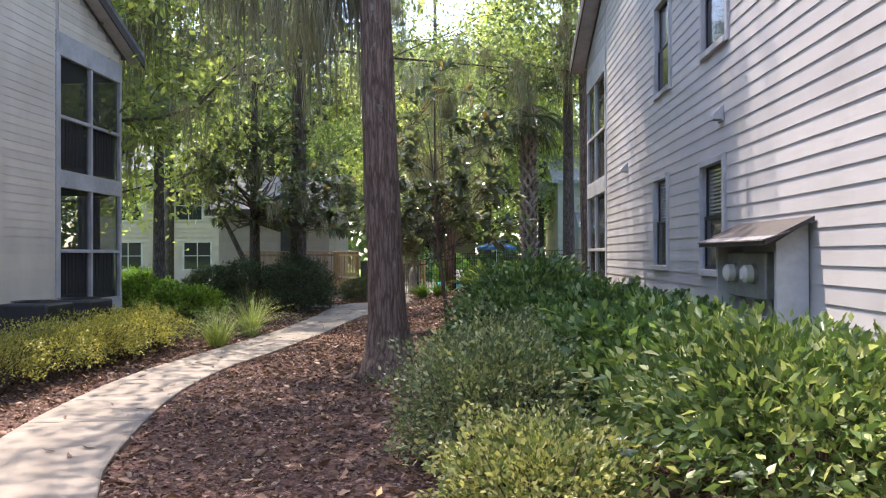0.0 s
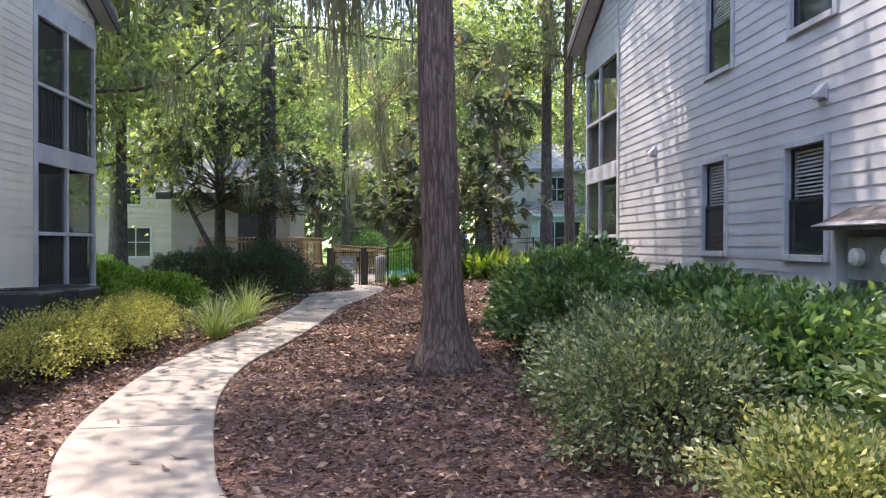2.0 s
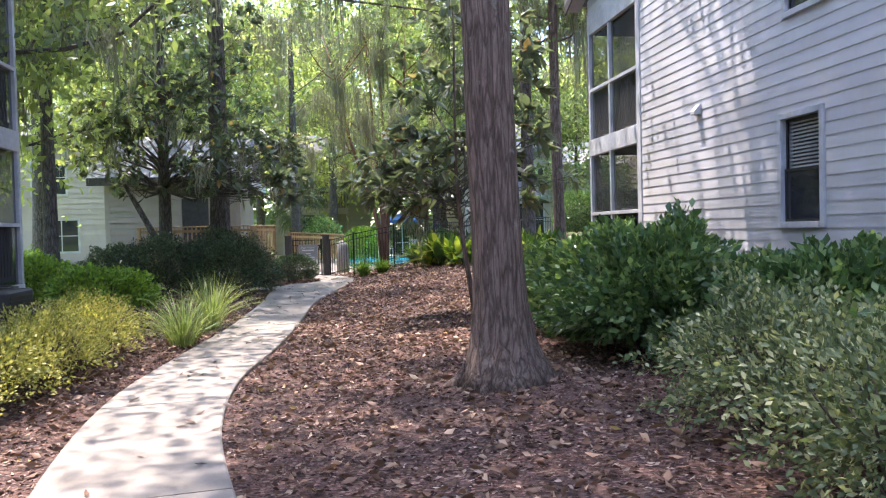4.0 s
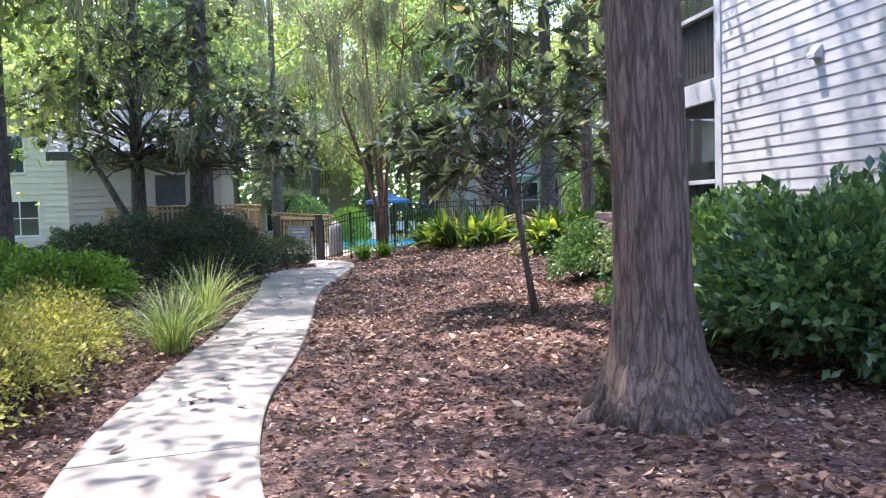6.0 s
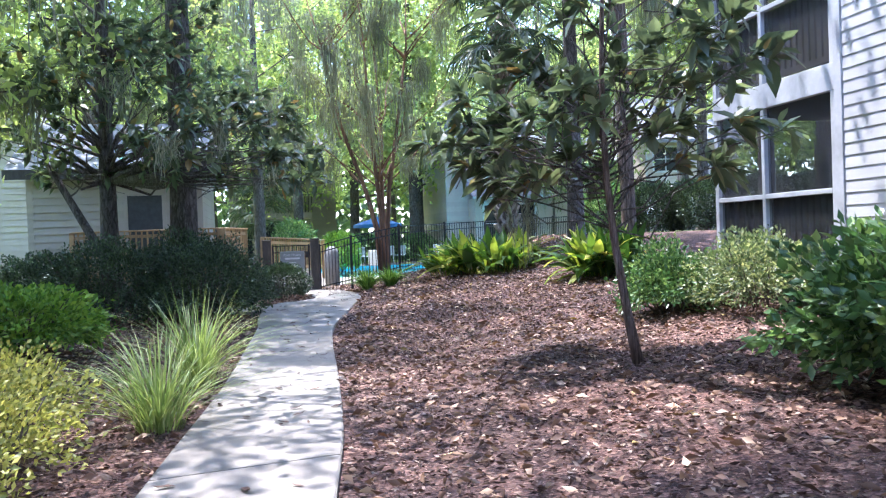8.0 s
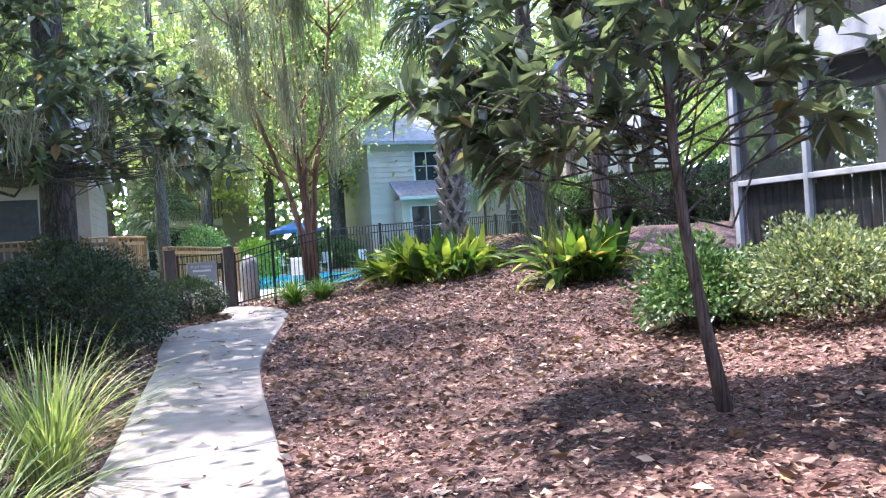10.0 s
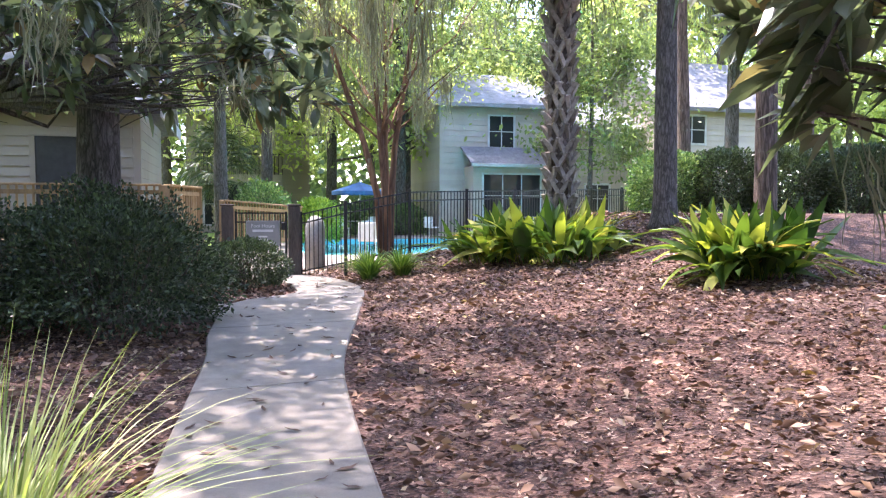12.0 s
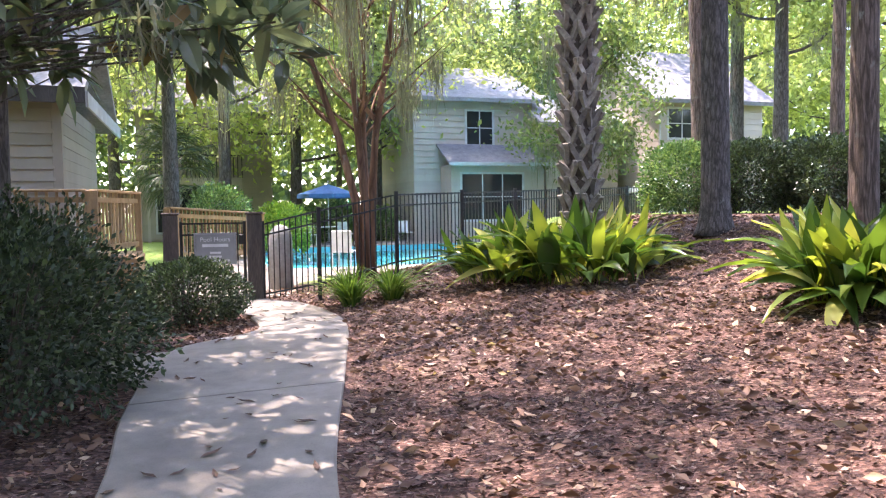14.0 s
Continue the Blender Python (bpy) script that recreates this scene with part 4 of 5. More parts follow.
def tree(name, label, x, y, h, r0, seed, bark_mat, leaf_mat=None, crown_from=0.5, spread=3.0, limbs=9, clumps=34, per=110, size=0.16, clump_r=0.55, moss=0, lean=(0, 0), flare=1.5, fl_h=0.5, category="tree", flute=0.12, sides=14, aspect=0.5, group="", moss_kinds=(0, 1, 2, 3), sector=None):
    r = np.random.default_rng(seed)
    t = tagged(empty(name, pose(x, y, ground_z(x, y) - 0.06)), label, category, group)
    zs = [0, fl_h * 0.25, fl_h * 0.55, fl_h, fl_h * 2] + list(np.linspace(fl_h * 3, h * 0.95, 9))
    wob = r.normal(size=2) * 0.4
    pts = [(lean[0] * z + wob[0] * math.sin(z * 0.25) * 0.15, lean[1] * z + wob[1] * math.sin(z * 0.2) * 0.15, z) for z in zs]
    rad = [r0 * (flare if i == 0 else 1 + (flare - 1) * (0.55, 0.25, 0.08, 0.02)[i - 1] if i < 5 else 1.0) * (1 - 0.72 * max(0, z - 1) / h) for i, z in enumerate(zs)]
    part("trunk", Geo().tube(pts, rad, sides, flute, seed), bark_mat, t, smooth=True)
    tips, g = [], Geo()
    for i in range(limbs):
        z = h * (crown_from + (0.95 - crown_from) * (i + r.uniform(0, 0.7)) / limbs)
        c = [float(np.interp(z, zs, [p[j] for p in pts])) for j in (0, 1)]
        w = i * 2.4 + r.uniform(-0.5, 0.5) if sector is None else r.uniform(*sector)
        L = spread * r.uniform(0.7, 1.15) * (1.15 - 0.5 * (z / h - crown_from) / (1 - crown_from + 1e-6))
        p = limb_path(r, (c[0], c[1], z), (math.cos(w), math.sin(w), r.uniform(-0.05, 0.5)), L)
        lr = max(0.02, r0 * 0.3 * (1.1 - z / h))
        part("limb", Geo().tube(p, list(np.linspace(lr, 0.012, len(p))), 6), bark_mat, t)
        tips += [p[k] for k in (2, 3, 4, 5, 6)]
        for b in range(2):
            q = limb_path(r, p[int(r.integers(2, 5))], (math.cos(w + r.normal()), math.sin(w + r.normal()), r.uniform(-0.1, 0.5)), L * 0.5, 4)
            g.tube(q, list(np.linspace(lr * 0.45, 0.008, len(q))), 5)
            tips += [q[2], q[4]]
    part("twig_mass", g, bark_mat, t)["kind"] = "stuff"
    tips = np.array(tips)
    if leaf_mat is not None:
        cen = tips[r.integers(0, len(tips), clumps)] + r.normal(size=(clumps, 3)) * 0.3
        sc = r.uniform(0.55, 1.3, clumps)
        base = np.repeat(cen, per, axis=0) + r.normal(size=(clumps * per, 3)) * np.repeat(sc, per)[:, None] * clump_r * np.array([1, 1, 0.6])
        way = unit(len(base), r) + np.array([0, 0, -0.15])
        L = size * r.uniform(0.6, 1.3, len(base))
        part("crown", leaf_mesh("crown", base, way, L, L * aspect, leaf_mat, 0.15, 0.1), None, t)["kind"] = "stuff"
    for i in range(moss):
        p = tips[int(r.integers(0, len(tips)))]
        ob = part("moss", MOSS[moss_kinds[int(r.integers(0, len(moss_kinds)))]], None, t)
        ob.matrix_basis = pose(p[0] + r.normal() * 0.12, p[1] + r.normal() * 0.12, p[2], 0, 0, r.uniform(0, 360)) @ Matrix.Diagonal((r.uniform(0.8, 1.5), r.uniform(0.8, 1.5), r.uniform(0.8, 1.3), 1))
    return t


# the great trunk in the mulch bed
cypress = tree("cypress_tree", "massive tall tree with furrowed reddish-brown bark and flared roots", -1.16, 10.25, 18, 0.255, 101, M_BARK, L_TREE_D, 0.5, 8.2, 24, 330, 120, 0.18, 0.7, 70, (-0.028, 0.0), 2.15, 0.85, sector=(0.8, 3.7), flute=0.22, sides=40)
for k in range(8):
    w = k * 0.79 + random.uniform(-0.2, 0.2)
    c, s, l = math.cos(w), math.sin(w), random.uniform(0.5, 0.85)
    part("root", Geo().tube([(0.2 * c, 0.2 * s, 0.55), (0.34 * c, 0.34 * s, 0.22), (0.48 * c, 0.48 * s, 0.07), (l * c, l * s, -0.02)], [0.07, 0.085, 0.06, 0.02], 10, 0.15, k), M_BARK, cypress, smooth=True)
# low mossy limbs of the great trunk, hung with long beards
lr = np.random.default_rng(77)
for way, z, reach in (((-1.0, 0.35, 0.12), 6.0, 3.2), ((-0.55, 0.9, 0.1), 6.5, 3.4), ((-1.0, -0.15, 0.15), 6.9, 2.6)):
    p = limb_path(lr, (-0.028 * z, 0, z), way, reach, 7, 0.12, 0.0)
    part("limb", Geo().tube(p, list(np.linspace(0.075, 0.015, 8)), 8, 0.1), M_BARK, cypress)
    for k in range(13):
        q = p[int(lr.integers(1, 8))] + lr.normal(size=3) * np.array([0.16, 0.16, 0.03])
        part("moss", MOSS[int(lr.integers(1, 4))], None, cypress).matrix_basis = pose(*q, 0, 0, lr.uniform(0, 360)) @ Matrix.Diagonal((1.2, 1.2, lr.uniform(0.8, 1.35), 1))
tree("oak_tree", "tall dark oak trunk rising out of the dark shrubs", -5.85, 24.5, 17, 0.29, 102, M_BARK_D, L_TREE_D, 0.48, 8.0, 20, 190, 120, 0.18, 0.75, 90, (0.0, 0.0), 1.3, sides=20)


def magnolia(name, label, x, y, h, r0, seed, whorls, boxes, lean=(0, 0), size=0.2, bend=None, moss=0):
    """Magnolia: branches that end in whorls of big glossy leaves. boxes: where the whorls lie round the stem."""
    r = np.random.default_rng(seed)
    t = tagged(empty(name, pose(x, y, ground_z(x, y) - 0.05)), label, "tree")
    zs = np.linspace(0, h, 10)
    bx, by = bend if bend else (lambda z: 0.0, lambda z: 0.0)
    pts = [(lean[0] * z + bx(z), lean[1] * z + by(z), z) for z in zs]
    part("trunk", Geo().tube(pts, [r0 * (1.25 if z == 0 else 1) * (1 - 0.8 * z / h) for z in zs], 12, 0.08, seed), M_BARK_D if r0 > 0.1 else M_BARK, t, smooth=True)
    g, bases, ways = Geo(), [], []
    for (cx, cy, cz, sx, sy, sz), n in zip(boxes, whorls):
        for i in range(n):
            e = unit(1, r)[0] * r.uniform(0.35, 1.0) ** 0.5
            tip = np.array([cx + e[0] * sx, cy + e[1] * sy, cz + e[2] * sz])
            z0 = max(0.25 * h, min(0.93 * h, tip[2] * r.uniform(0.6, 0.9)))
            root = np.array([np.interp(z0, zs, [p[0] for p in pts]), np.interp(z0, zs, [p[1] for p in pts]), z0])
            if i % 6 == 0 or n < 30:
                m1, m2 = root + (tip - root) * 0.35 + r.normal(size=3) * 0.12, root + (tip - root) * 0.7 + r.normal(size=3) * 0.12
                part("branch", Geo().tube([root, m1, m2, tip], [max(0.012, r0 * 0.22), max(0.010, r0 * 0.14), 0.009, 0.006], 5), M_BARK_D, t)
            else:
                d0 = unit(1, r)[0] * 0.35
                g.tube([tip - d0 - (tip - root) * 0.12, tip], [0.008, 0.005], 4)
            ax = (tip - root) / (np.linalg.norm(tip - root) + 1e-6) + np.array([0, 0, 0.1])
            for k in range(13):
                d = unit(1, r)[0] * 0.9 + ax * 0.7
                bases.append(tip + r.normal(size=3) * 0.035)
                ways.append(d)
    if g.v:
        part("twig_mass", g, M_BARK_D, t)["kind"] = "stuff"
    bases, ways = np.array(bases), np.array(ways)
    L = size * r.uniform(0.7, 1.25, len(bases))
    part("crown", big_leaves(bases, ways, L, r), None, t)["kind"] = "stuff"
    for i in range(moss):
        p = bases[int(r.integers(0, len(bases)))]
        part("moss", MOSS[int(r.integers(0, 3))], None, t).matrix_basis = pose(p[0], p[1], p[2], 0, 0, r.uniform(0, 360)) @ Matrix.Diagonal((0.9, 0.9, r.uniform(0.5, 1.0), 1))
    return t


def big_leaves(base, way, L, r):
    """Long oval leaves with a midrib fold and a drooping tip: eight triangles each."""
    n = len(base)
    way = way / np.linalg.norm(way, axis=1, keepdims=True)
    side = np.cross(way, np.array([0, 0, 1.0]) + 0.5 * unit(n, r))
    side /= np.linalg.norm(side, axis=1, keepdims=True) + 1e-9
    nor = np.cross(side, way)
    co = []
    for u, w in ((0.0, 0.0), (0.28, 0.17), (0.62, 0.19), (1.0, 0.0)):
        c = base + way * (L * u)[:, None]
        c[:, 2] -= L * 0.22 * u * u
        if w == 0:
            co.append(c)
        else:
            co += [c + side * (L * w)[:, None] + nor * (L * 0.04)[:, None], c, c - side * (L * w)[:, None] + nor * (L * 0.04)[:, None]]
    co = np.stack(co, axis=1).reshape(-1, 3)
    f = [(0, 2, 1), (0, 3, 2), (1, 2, 5, 4), (2, 3, 6, 5), (4, 5, 7), (5, 6, 7)]
    faces = [tuple(i * 8 + k for k in q) for i in range(n) for q in f]
    me = bpy.data.meshes.new("crown")
    me.from_pydata(co.tolist(), [], faces)
    me.materials.append(L_MAG)
    me.update()
    return me


magnolia("magnolia_tree", "large dark magnolia with glossy leaves spreading over the path", -7.3, 24.6, 11, 0.2, 120, (265, 120, 20, 95),
         ((0.2, -0.1, 4.2, 3.0, 2.3, 1.7), (0.3, 0.0, 7.0, 2.6, 2.4, 2.2), (3.65, -4.0, 2.6, 0.5, 0.7, 0.4), (2.4, -2.4, 3.3, 1.6, 1.6, 0.9)), size=0.25, moss=12)
tree("leaning_trunk", "low crooked magnolia limb leaning from the shrubs", -6.6, 23.6, 3.2, 0.1, 121, M_BARK_D, None, 0.7, 1.0, 3, lean=(-0.55, 0.2), moss=0)
young = magnolia("young_magnolia", "slender young magnolia with big sparse leaves", -0.5, 15.0, 5.6, 0.048, 122, (60, 50, 26, 16),
         ((0.0, 0.0, 3.9, 1.3, 1.2, 1.6), (-0.9, 0.6, 2.5, 1.15, 0.9, 0.75), (0.7, -0.3, 2.6, 0.9, 0.9, 0.8), (-0.95, 1.4, 2.35, 0.5, 0.5, 0.6)), size=0.27, bend=(lambda z: -0.30 * math.sin(min(z, 3.2) * 0.5), lambda z: 0.1 * math.sin(z)), moss=0)
part("moss", MOSS[0], None, young, "grey tuft of hanging moss").matrix_basis = pose(-0.8, 0.9, 1.72) @ Matrix.Diagonal((0.6, 0.6, 1.15, 1))
part("branch", Geo().tube([(-0.1, 0.05, 2.0), (-0.45, 0.5, 1.82), (-0.8, 0.9, 1.74), (-1.1, 1.2, 1.8)], [0.014, 0.011, 0.009, 0.005], 5), M_BARK_D, young)


# crape myrtle behind the fence
def crape():
    x, y = -0.95, 29.1
    t = tagged(empty("crape_myrtle", pose(x, y, ground_z(x, y) - 0.05)), "multi-stemmed crape myrtle with smooth reddish bark and hanging moss", "tree")
    r = np.random.default_rng(130)
    tips = []
    for i, (dx, dy) in enumerate(((-0.06, 0.0), (0.10, 0.05), (-0.22, 0.08), (0.02, 0.2))):
        p = [(dx * 0.5, dy * 0.5, 0), (dx * 0.9, dy, 1.4), (dx * 2 - 0.02, dy * 2, 2.5), (dx * 5, dy * 3, 4.4), (dx * 7 + r.normal() * 0.1, dy * 4, 6.6), (dx * 9, dy * 5, 8.2)]
        part("stem", Geo().tube(p, [0.085, 0.075, 0.065, 0.05, 0.03, 0.012], 10, 0.06), M_BARK_C, t, smooth=True)
        g = Geo()
        for k in range(10):
            a = np.array(p[int(r.integers(2, 5))]) + np.array([0, 0, r.uniform(-0.4, 0.5)])
            w = r.uniform(0, 2 * math.pi)
            q = limb_path(r, a, (math.cos(w), math.sin(w), 0.9), r.uniform(1.6, 3.2), 6, 0.12, 0.02)
            part("branch", Geo().tube(q, list(np.linspace(0.03, 0.006, 7)), 5), M_BARK_C, t)
            tips += q[3:]
    tips = np.array(tips)
    c = tips[r.integers(0, len(tips), 70)]
    base = np.repeat(c, 70, axis=0) + r.normal(size=(4900, 3)) * 0.35
    part("crown", leaf_mesh("crown", base, unit(4900, r), 0.09, 0.045, L_TREE), None, t)["kind"] = "stuff"
    for i in range(64):
        p = tips[int(r.integers(0, len(tips)))]
        part("moss", MOSS[int(r.integers(0, 4))], None, t).matrix_basis = pose(*p, 0, 0, r.uniform(0, 360))


crape()


def palm(x, y, h, r0, seed, label):
    t = tagged(empty("palm_tree", pose(x, y, ground_z(x, y) - 0.05)), label, "palm tree")
    r = np.random.default_rng(seed)
    part("trunk", Geo().tube([(0, 0, 0), (0.02, 0, 1), (-0.05, 0, h * 0.5), (0, 0, h)], [r0 * 1.15, r0, r0 * 0.9, r0 * 0.85], 16, 0.1), M_BARK_P, t, smooth=True)
    # split leaf bases that cross in a lattice round the trunk
    stub = Geo().add([(-0.045, 0, 0), (0.045, 0, 0), (0.045, 0.045, 0), (-0.045, 0.045, 0), (-0.04, 0, 0.3), (0.04, 0, 0.3), (0.036, 0.075, 0.3), (-0.036, 0.075, 0.3), (-0.02, 0.02, 0.38), (0.02, 0.02, 0.38), (0.015, 0.10, 0.38), (-0.015, 0.10, 0.38)],
                     [(0, 1, 2, 3)[::-1], (0, 1, 5, 4), (1, 2, 6, 5), (2, 3, 7, 6), (3, 0, 4, 7), (4, 5, 9, 8), (5, 6, 10, 9), (6, 7, 11, 10), (7, 4, 8, 11), (8, 9, 10, 11)]).mesh("boot", M_BOOT)
    row = 0
    for z in np.arange(0.2, h - 0.25, 0.26):
        for j in range(6):
            for tilt in (-34, 34):
                w = j * 60 + (30 if row % 2 else 0) + r.normal() * 3 + tilt * 0.35
                part("boot", stub, None, t).matrix_basis = pose(-0.05 * math.sin(math.pi * z / h), 0, z) @ pose(0, 0, 0, 0, 0, w) @ pose(0, r0 * 0.86, 0, r.normal() * 3 - 3, tilt + r.normal() * 4, 0)
        row += 1
    for i in range(34):
        w, el = r.uniform(0, 2 * math.pi), r.uniform(-1.0, 1.1)
        d = np.array([math.cos(w) * math.cos(el), math.sin(w) * math.cos(el), math.sin(el)])
        L = r.uniform(1.0, 1.4)
        hub = np.array([0, 0, h]) + d * L
        hub[2] -= 0.15 * L
        paths, widths = [np.array([(0, 0, h), tuple(np.array([0, 0, h]) * 0.5 + hub * 0.5 + np.array([0, 0, 0.05])), tuple(hub)])], [np.array([0.02, 0.014, 0.01])]
        s = np.cross(d, (0, 0, 1))
        s /= np.linalg.norm(s)
        for a in np.linspace(-1.9, 1.9, 30):
            e = d * math.cos(a) + s * math.sin(a)
            l = r.uniform(0.7, 0.95)
            q = np.array([hub, hub + e * l * 0.5, hub + e * l * 0.85 + np.array([0, 0, -0.16]), hub + e * l + np.array([0, 0, -0.45])])
            paths.append(q)
            widths.append(np.array([0.012, 0.02, 0.012, 0.002]))
        part("frond", strips("frond", paths, widths, L_PALM), None, t)


palm(1.9, 26.6, 6.4, 0.205, 140, "cabbage palm with criss-cross leaf boots on its trunk")
palm(-4.6, 47.0, 3.6, 0.22, 141, "cabbage palm beyond the pool")

tree("pine_trunk", "straight tall grey-brown trunk on the mulch mound", 3.06, 24.9, 17, 0.19, 150, M_BARK_D, L_TREE_D, 0.31, 3.6, 12, 55, 90, 0.18, 0.7, 60, flare=1.6, sides=20)
tree("pine_trunk", "straight tall grey-brown trunk behind broad leaves", 3.35, 22.7, 16, 0.155, 151, M_BARK, L_TREE_D, 0.33, 3.2, 11, 45, 90, 0.18, 0.7, 50, sides=18)
tree("pine_trunk", "slender pale trunk leaning beyond the hedge", 7.6, 31.2, 16, 0.18, 152, M_BARK, L_TREE, 0.4, 3.6, 9, 45, 100, 0.18, 0.7, 40, (-0.03, 0), sides=14)
tree("pine_trunk", "slender trunk beyond the hedge", 10.2, 29.8, 15, 0.17, 153, M_BARK, L_TREE, 0.4, 3.6, 9, 45, 100, 0.18, 0.7, 40, sides=14)
# trees with moss about the path and pool
FAR = "moss-hung tree with bright spring leaves"
for i, (x, y, h, r0, lm, cf, sp, ms) in enumerate((
        (-9.0, 40.5, 14, 0.20, L_TREE, 0.3, 4.0, 60), (11.5, 33.0, 14, 0.22, L_TREE, 0.3, 4.2, 60), (4.4, 51.0, 15, 0.24, L_TREE, 0.26, 4.8, 60),
        (-9.5, 34.5, 15, 0.25, L_TREE_D, 0.3, 4.8, 50), (-12.5, 30.0, 15, 0.25, L_TREE, 0.25, 4.8, 30), (-13.0, 21.0, 14, 0.22, L_TREE, 0.22, 4.2, 30),
        (-10.2, 19.2, 12, 0.16, L_TREE, 0.25, 3.2, 30), (0.8, 53.0, 17, 0.3, L_TREE, 0.2, 6.5, 60), (-7.5, 56.0, 17, 0.3, L_TREE, 0.2, 6.5, 40),
        (12.5, 36.0, 15, 0.25, L_TREE, 0.3, 4.8, 50), (17.0, 33.0, 15, 0.25, L_TREE, 0.25, 5.0, 40), (13.5, 55.0, 18, 0.3, L_TREE_D, 0.35, 7.0, 30), (22.0, 50.0, 18, 0.3, L_TREE, 0.25, 7.0, 30),
        (-18.0, 46.0, 17, 0.3, L_TREE, 0.2, 7.0, 20), (8.0, 24.5, 15, 0.2, L_TREE, 0.4, 3.6, 40), (-2.6, 49.8, 20, 0.28, L_TREE, 0.3, 6.5, 30), (3.8, 49.6, 20, 0.28, L_TREE, 0.33, 6.5, 30), (10.6, 43.0, 10, 0.13, L_TREE_D, 0.3, 3.0, 40))):
    tree("canopy_tree", FAR if lm is L_TREE else "moss-hung oak with dull green leaves", x, y, h, r0, 160 + i, M_BARK_D, lm, cf, sp, 11, 105, 95, 0.22 if y < 45 else 0.34, 0.75 if y < 45 else 1.2, ms, group="trees about the pool", sides=10)
# mossy limbs over the path
tree("mossy_oak", "oak with dense grey moss curtains over the path", -4.5, 41.0, 13, 0.25, 190, M_BARK_D, L_TREE_D, 0.42, 5.5, 12, 50, 100, 0.17, 0.6, 110, sides=12, moss_kinds=(2, 3))
tree("mossy_oak", "tall oak with dense grey moss curtains", 6.2, 20.4, 14, 0.13, 191, M_BARK_D, L_TREE_D, 0.42, 4.6, 12, 50, 100, 0.15, 0.6, 110, sides=12, moss_kinds=(1, 2, 3))
tree("mossy_oak", "tall oak with dense grey moss curtains", -9.2, 21.5, 13, 0.17, 192, M_BARK_D, L_TREE, 0.4, 5.0, 12, 30, 100, 0.15, 0.6, 80, sides=12, moss_kinds=(1, 2, 3))
# trees behind and over the start, that shade it
for i, (x, y) in enumerate(((-9.7, 18.6), (-10.5, 37.5), (-5.5, -7.0), (4.5, -9.0), (-3.0, 66.0), (5.0, 64.0), (12.0, 62.0), (20.0, 60.0), (-13.0, 60.0), (28.0, 47.0), (-22.0, 34.0))):
    tree("shade_tree", "tall leafy tree behind the houses", x, y, 15, 0.22, 200 + i, M_BARK_D, L_TREE if y > 30 else L_TREE_D, 0.3, 7.0 if y == 18.6 else 5.0, 13, 130 if y < 30 else 90, 95, 0.2 if y < 40 else 0.4, 0.8 if y < 40 else 1.3, 30 if 10 < y < 30 else 0, sides=10)
# far woods close the view
def woods():
    r = np.random.default_rng(5)
    n = 130000
    w = r.uniform(0, 2 * math.pi, n)
    R = r.uniform(68, 82, n)
    z = r.uniform(0, 1, n) ** 0.8 * (19 + 4 * np.sin(w * 23) + 3 * np.sin(w * 57))
    base = np.stack([R * np.cos(w), 20 + R * np.sin(w), z], axis=1) + r.normal(size=(n, 3)) * 0.8
    ob = part("far_woods", leaf_mesh("far_woods", base, unit(n, r), 1.15 * r.uniform(0.6, 1.3, n), 0.7, L_TREE_D), None)
    tagged(ob, "band of bright green woods in the distance", "woods", kind="stuff")


woods()


# ---- pool, fence, pool house ----
def pool():
    x0, y0, x1, y1 = POOL
    p = tagged(empty("swimming_pool"), "turquoise swimming pool with pale coping", "swimming pool", kind="structure")
    g = Geo()
    for a, b, c, d in ((x0, y0, x0 + 0.15, y1), (x1 - 0.15, y0, x1, y1), (x0 + 0.15, y0, x1 - 0.15, y0 + 0.15), (x0 + 0.15, y1 - 0.15, x1 - 0.15, y1)):
        g.box(a, b, -1.2, c, d, 0.16)
    part("basin_wall", g, M_POOL, p)
    part("basin_floor", Geo().box(x0, y0, -1.3, x1, y1, -1.2), M_POOL, p)
    part("water", Geo().add([(x0 + 0.15, y0 + 0.15, 0.06), (x1 - 0.15, y0 + 0.15, 0.06), (x1 - 0.15, y1 - 0.15, 0.06), (x0 + 0.15, y1 - 0.15, 0.06)], [(0, 1, 2, 3)]), M_WATER, p).visible_shadow = False
    deck = tagged(empty("pool_deck"), "pale concrete paving around the pool", "paving", kind="structure")
    for a, b, c, d in ((x0 - 2.5, y0 - 2.2, x1 + 3, y0 + 0.05), (x0 - 2.5, y1 - 0.05, x1 + 3, y1 + 3.5), (x0 - 2.5, y0 + 0.06, x0 + 0.05, y1 - 0.06), (x1 - 0.05, y0 + 0.06, x1 + 3, y1 - 0.06)):
        part("slab", Geo().box(a, b, -0.1, c, d, 0.19, chamfer=0.01), M_CONC, deck)
    for a, b, c, d in ((-4.6, 28.35, -2.9, 31.78), (-2.88, 28.35, -1.35, 31.78)):
        part("slab", Geo().box(a, b, -0.1, c, d, 0.18, chamfer=0.01), M_CONC, deck)


pool()


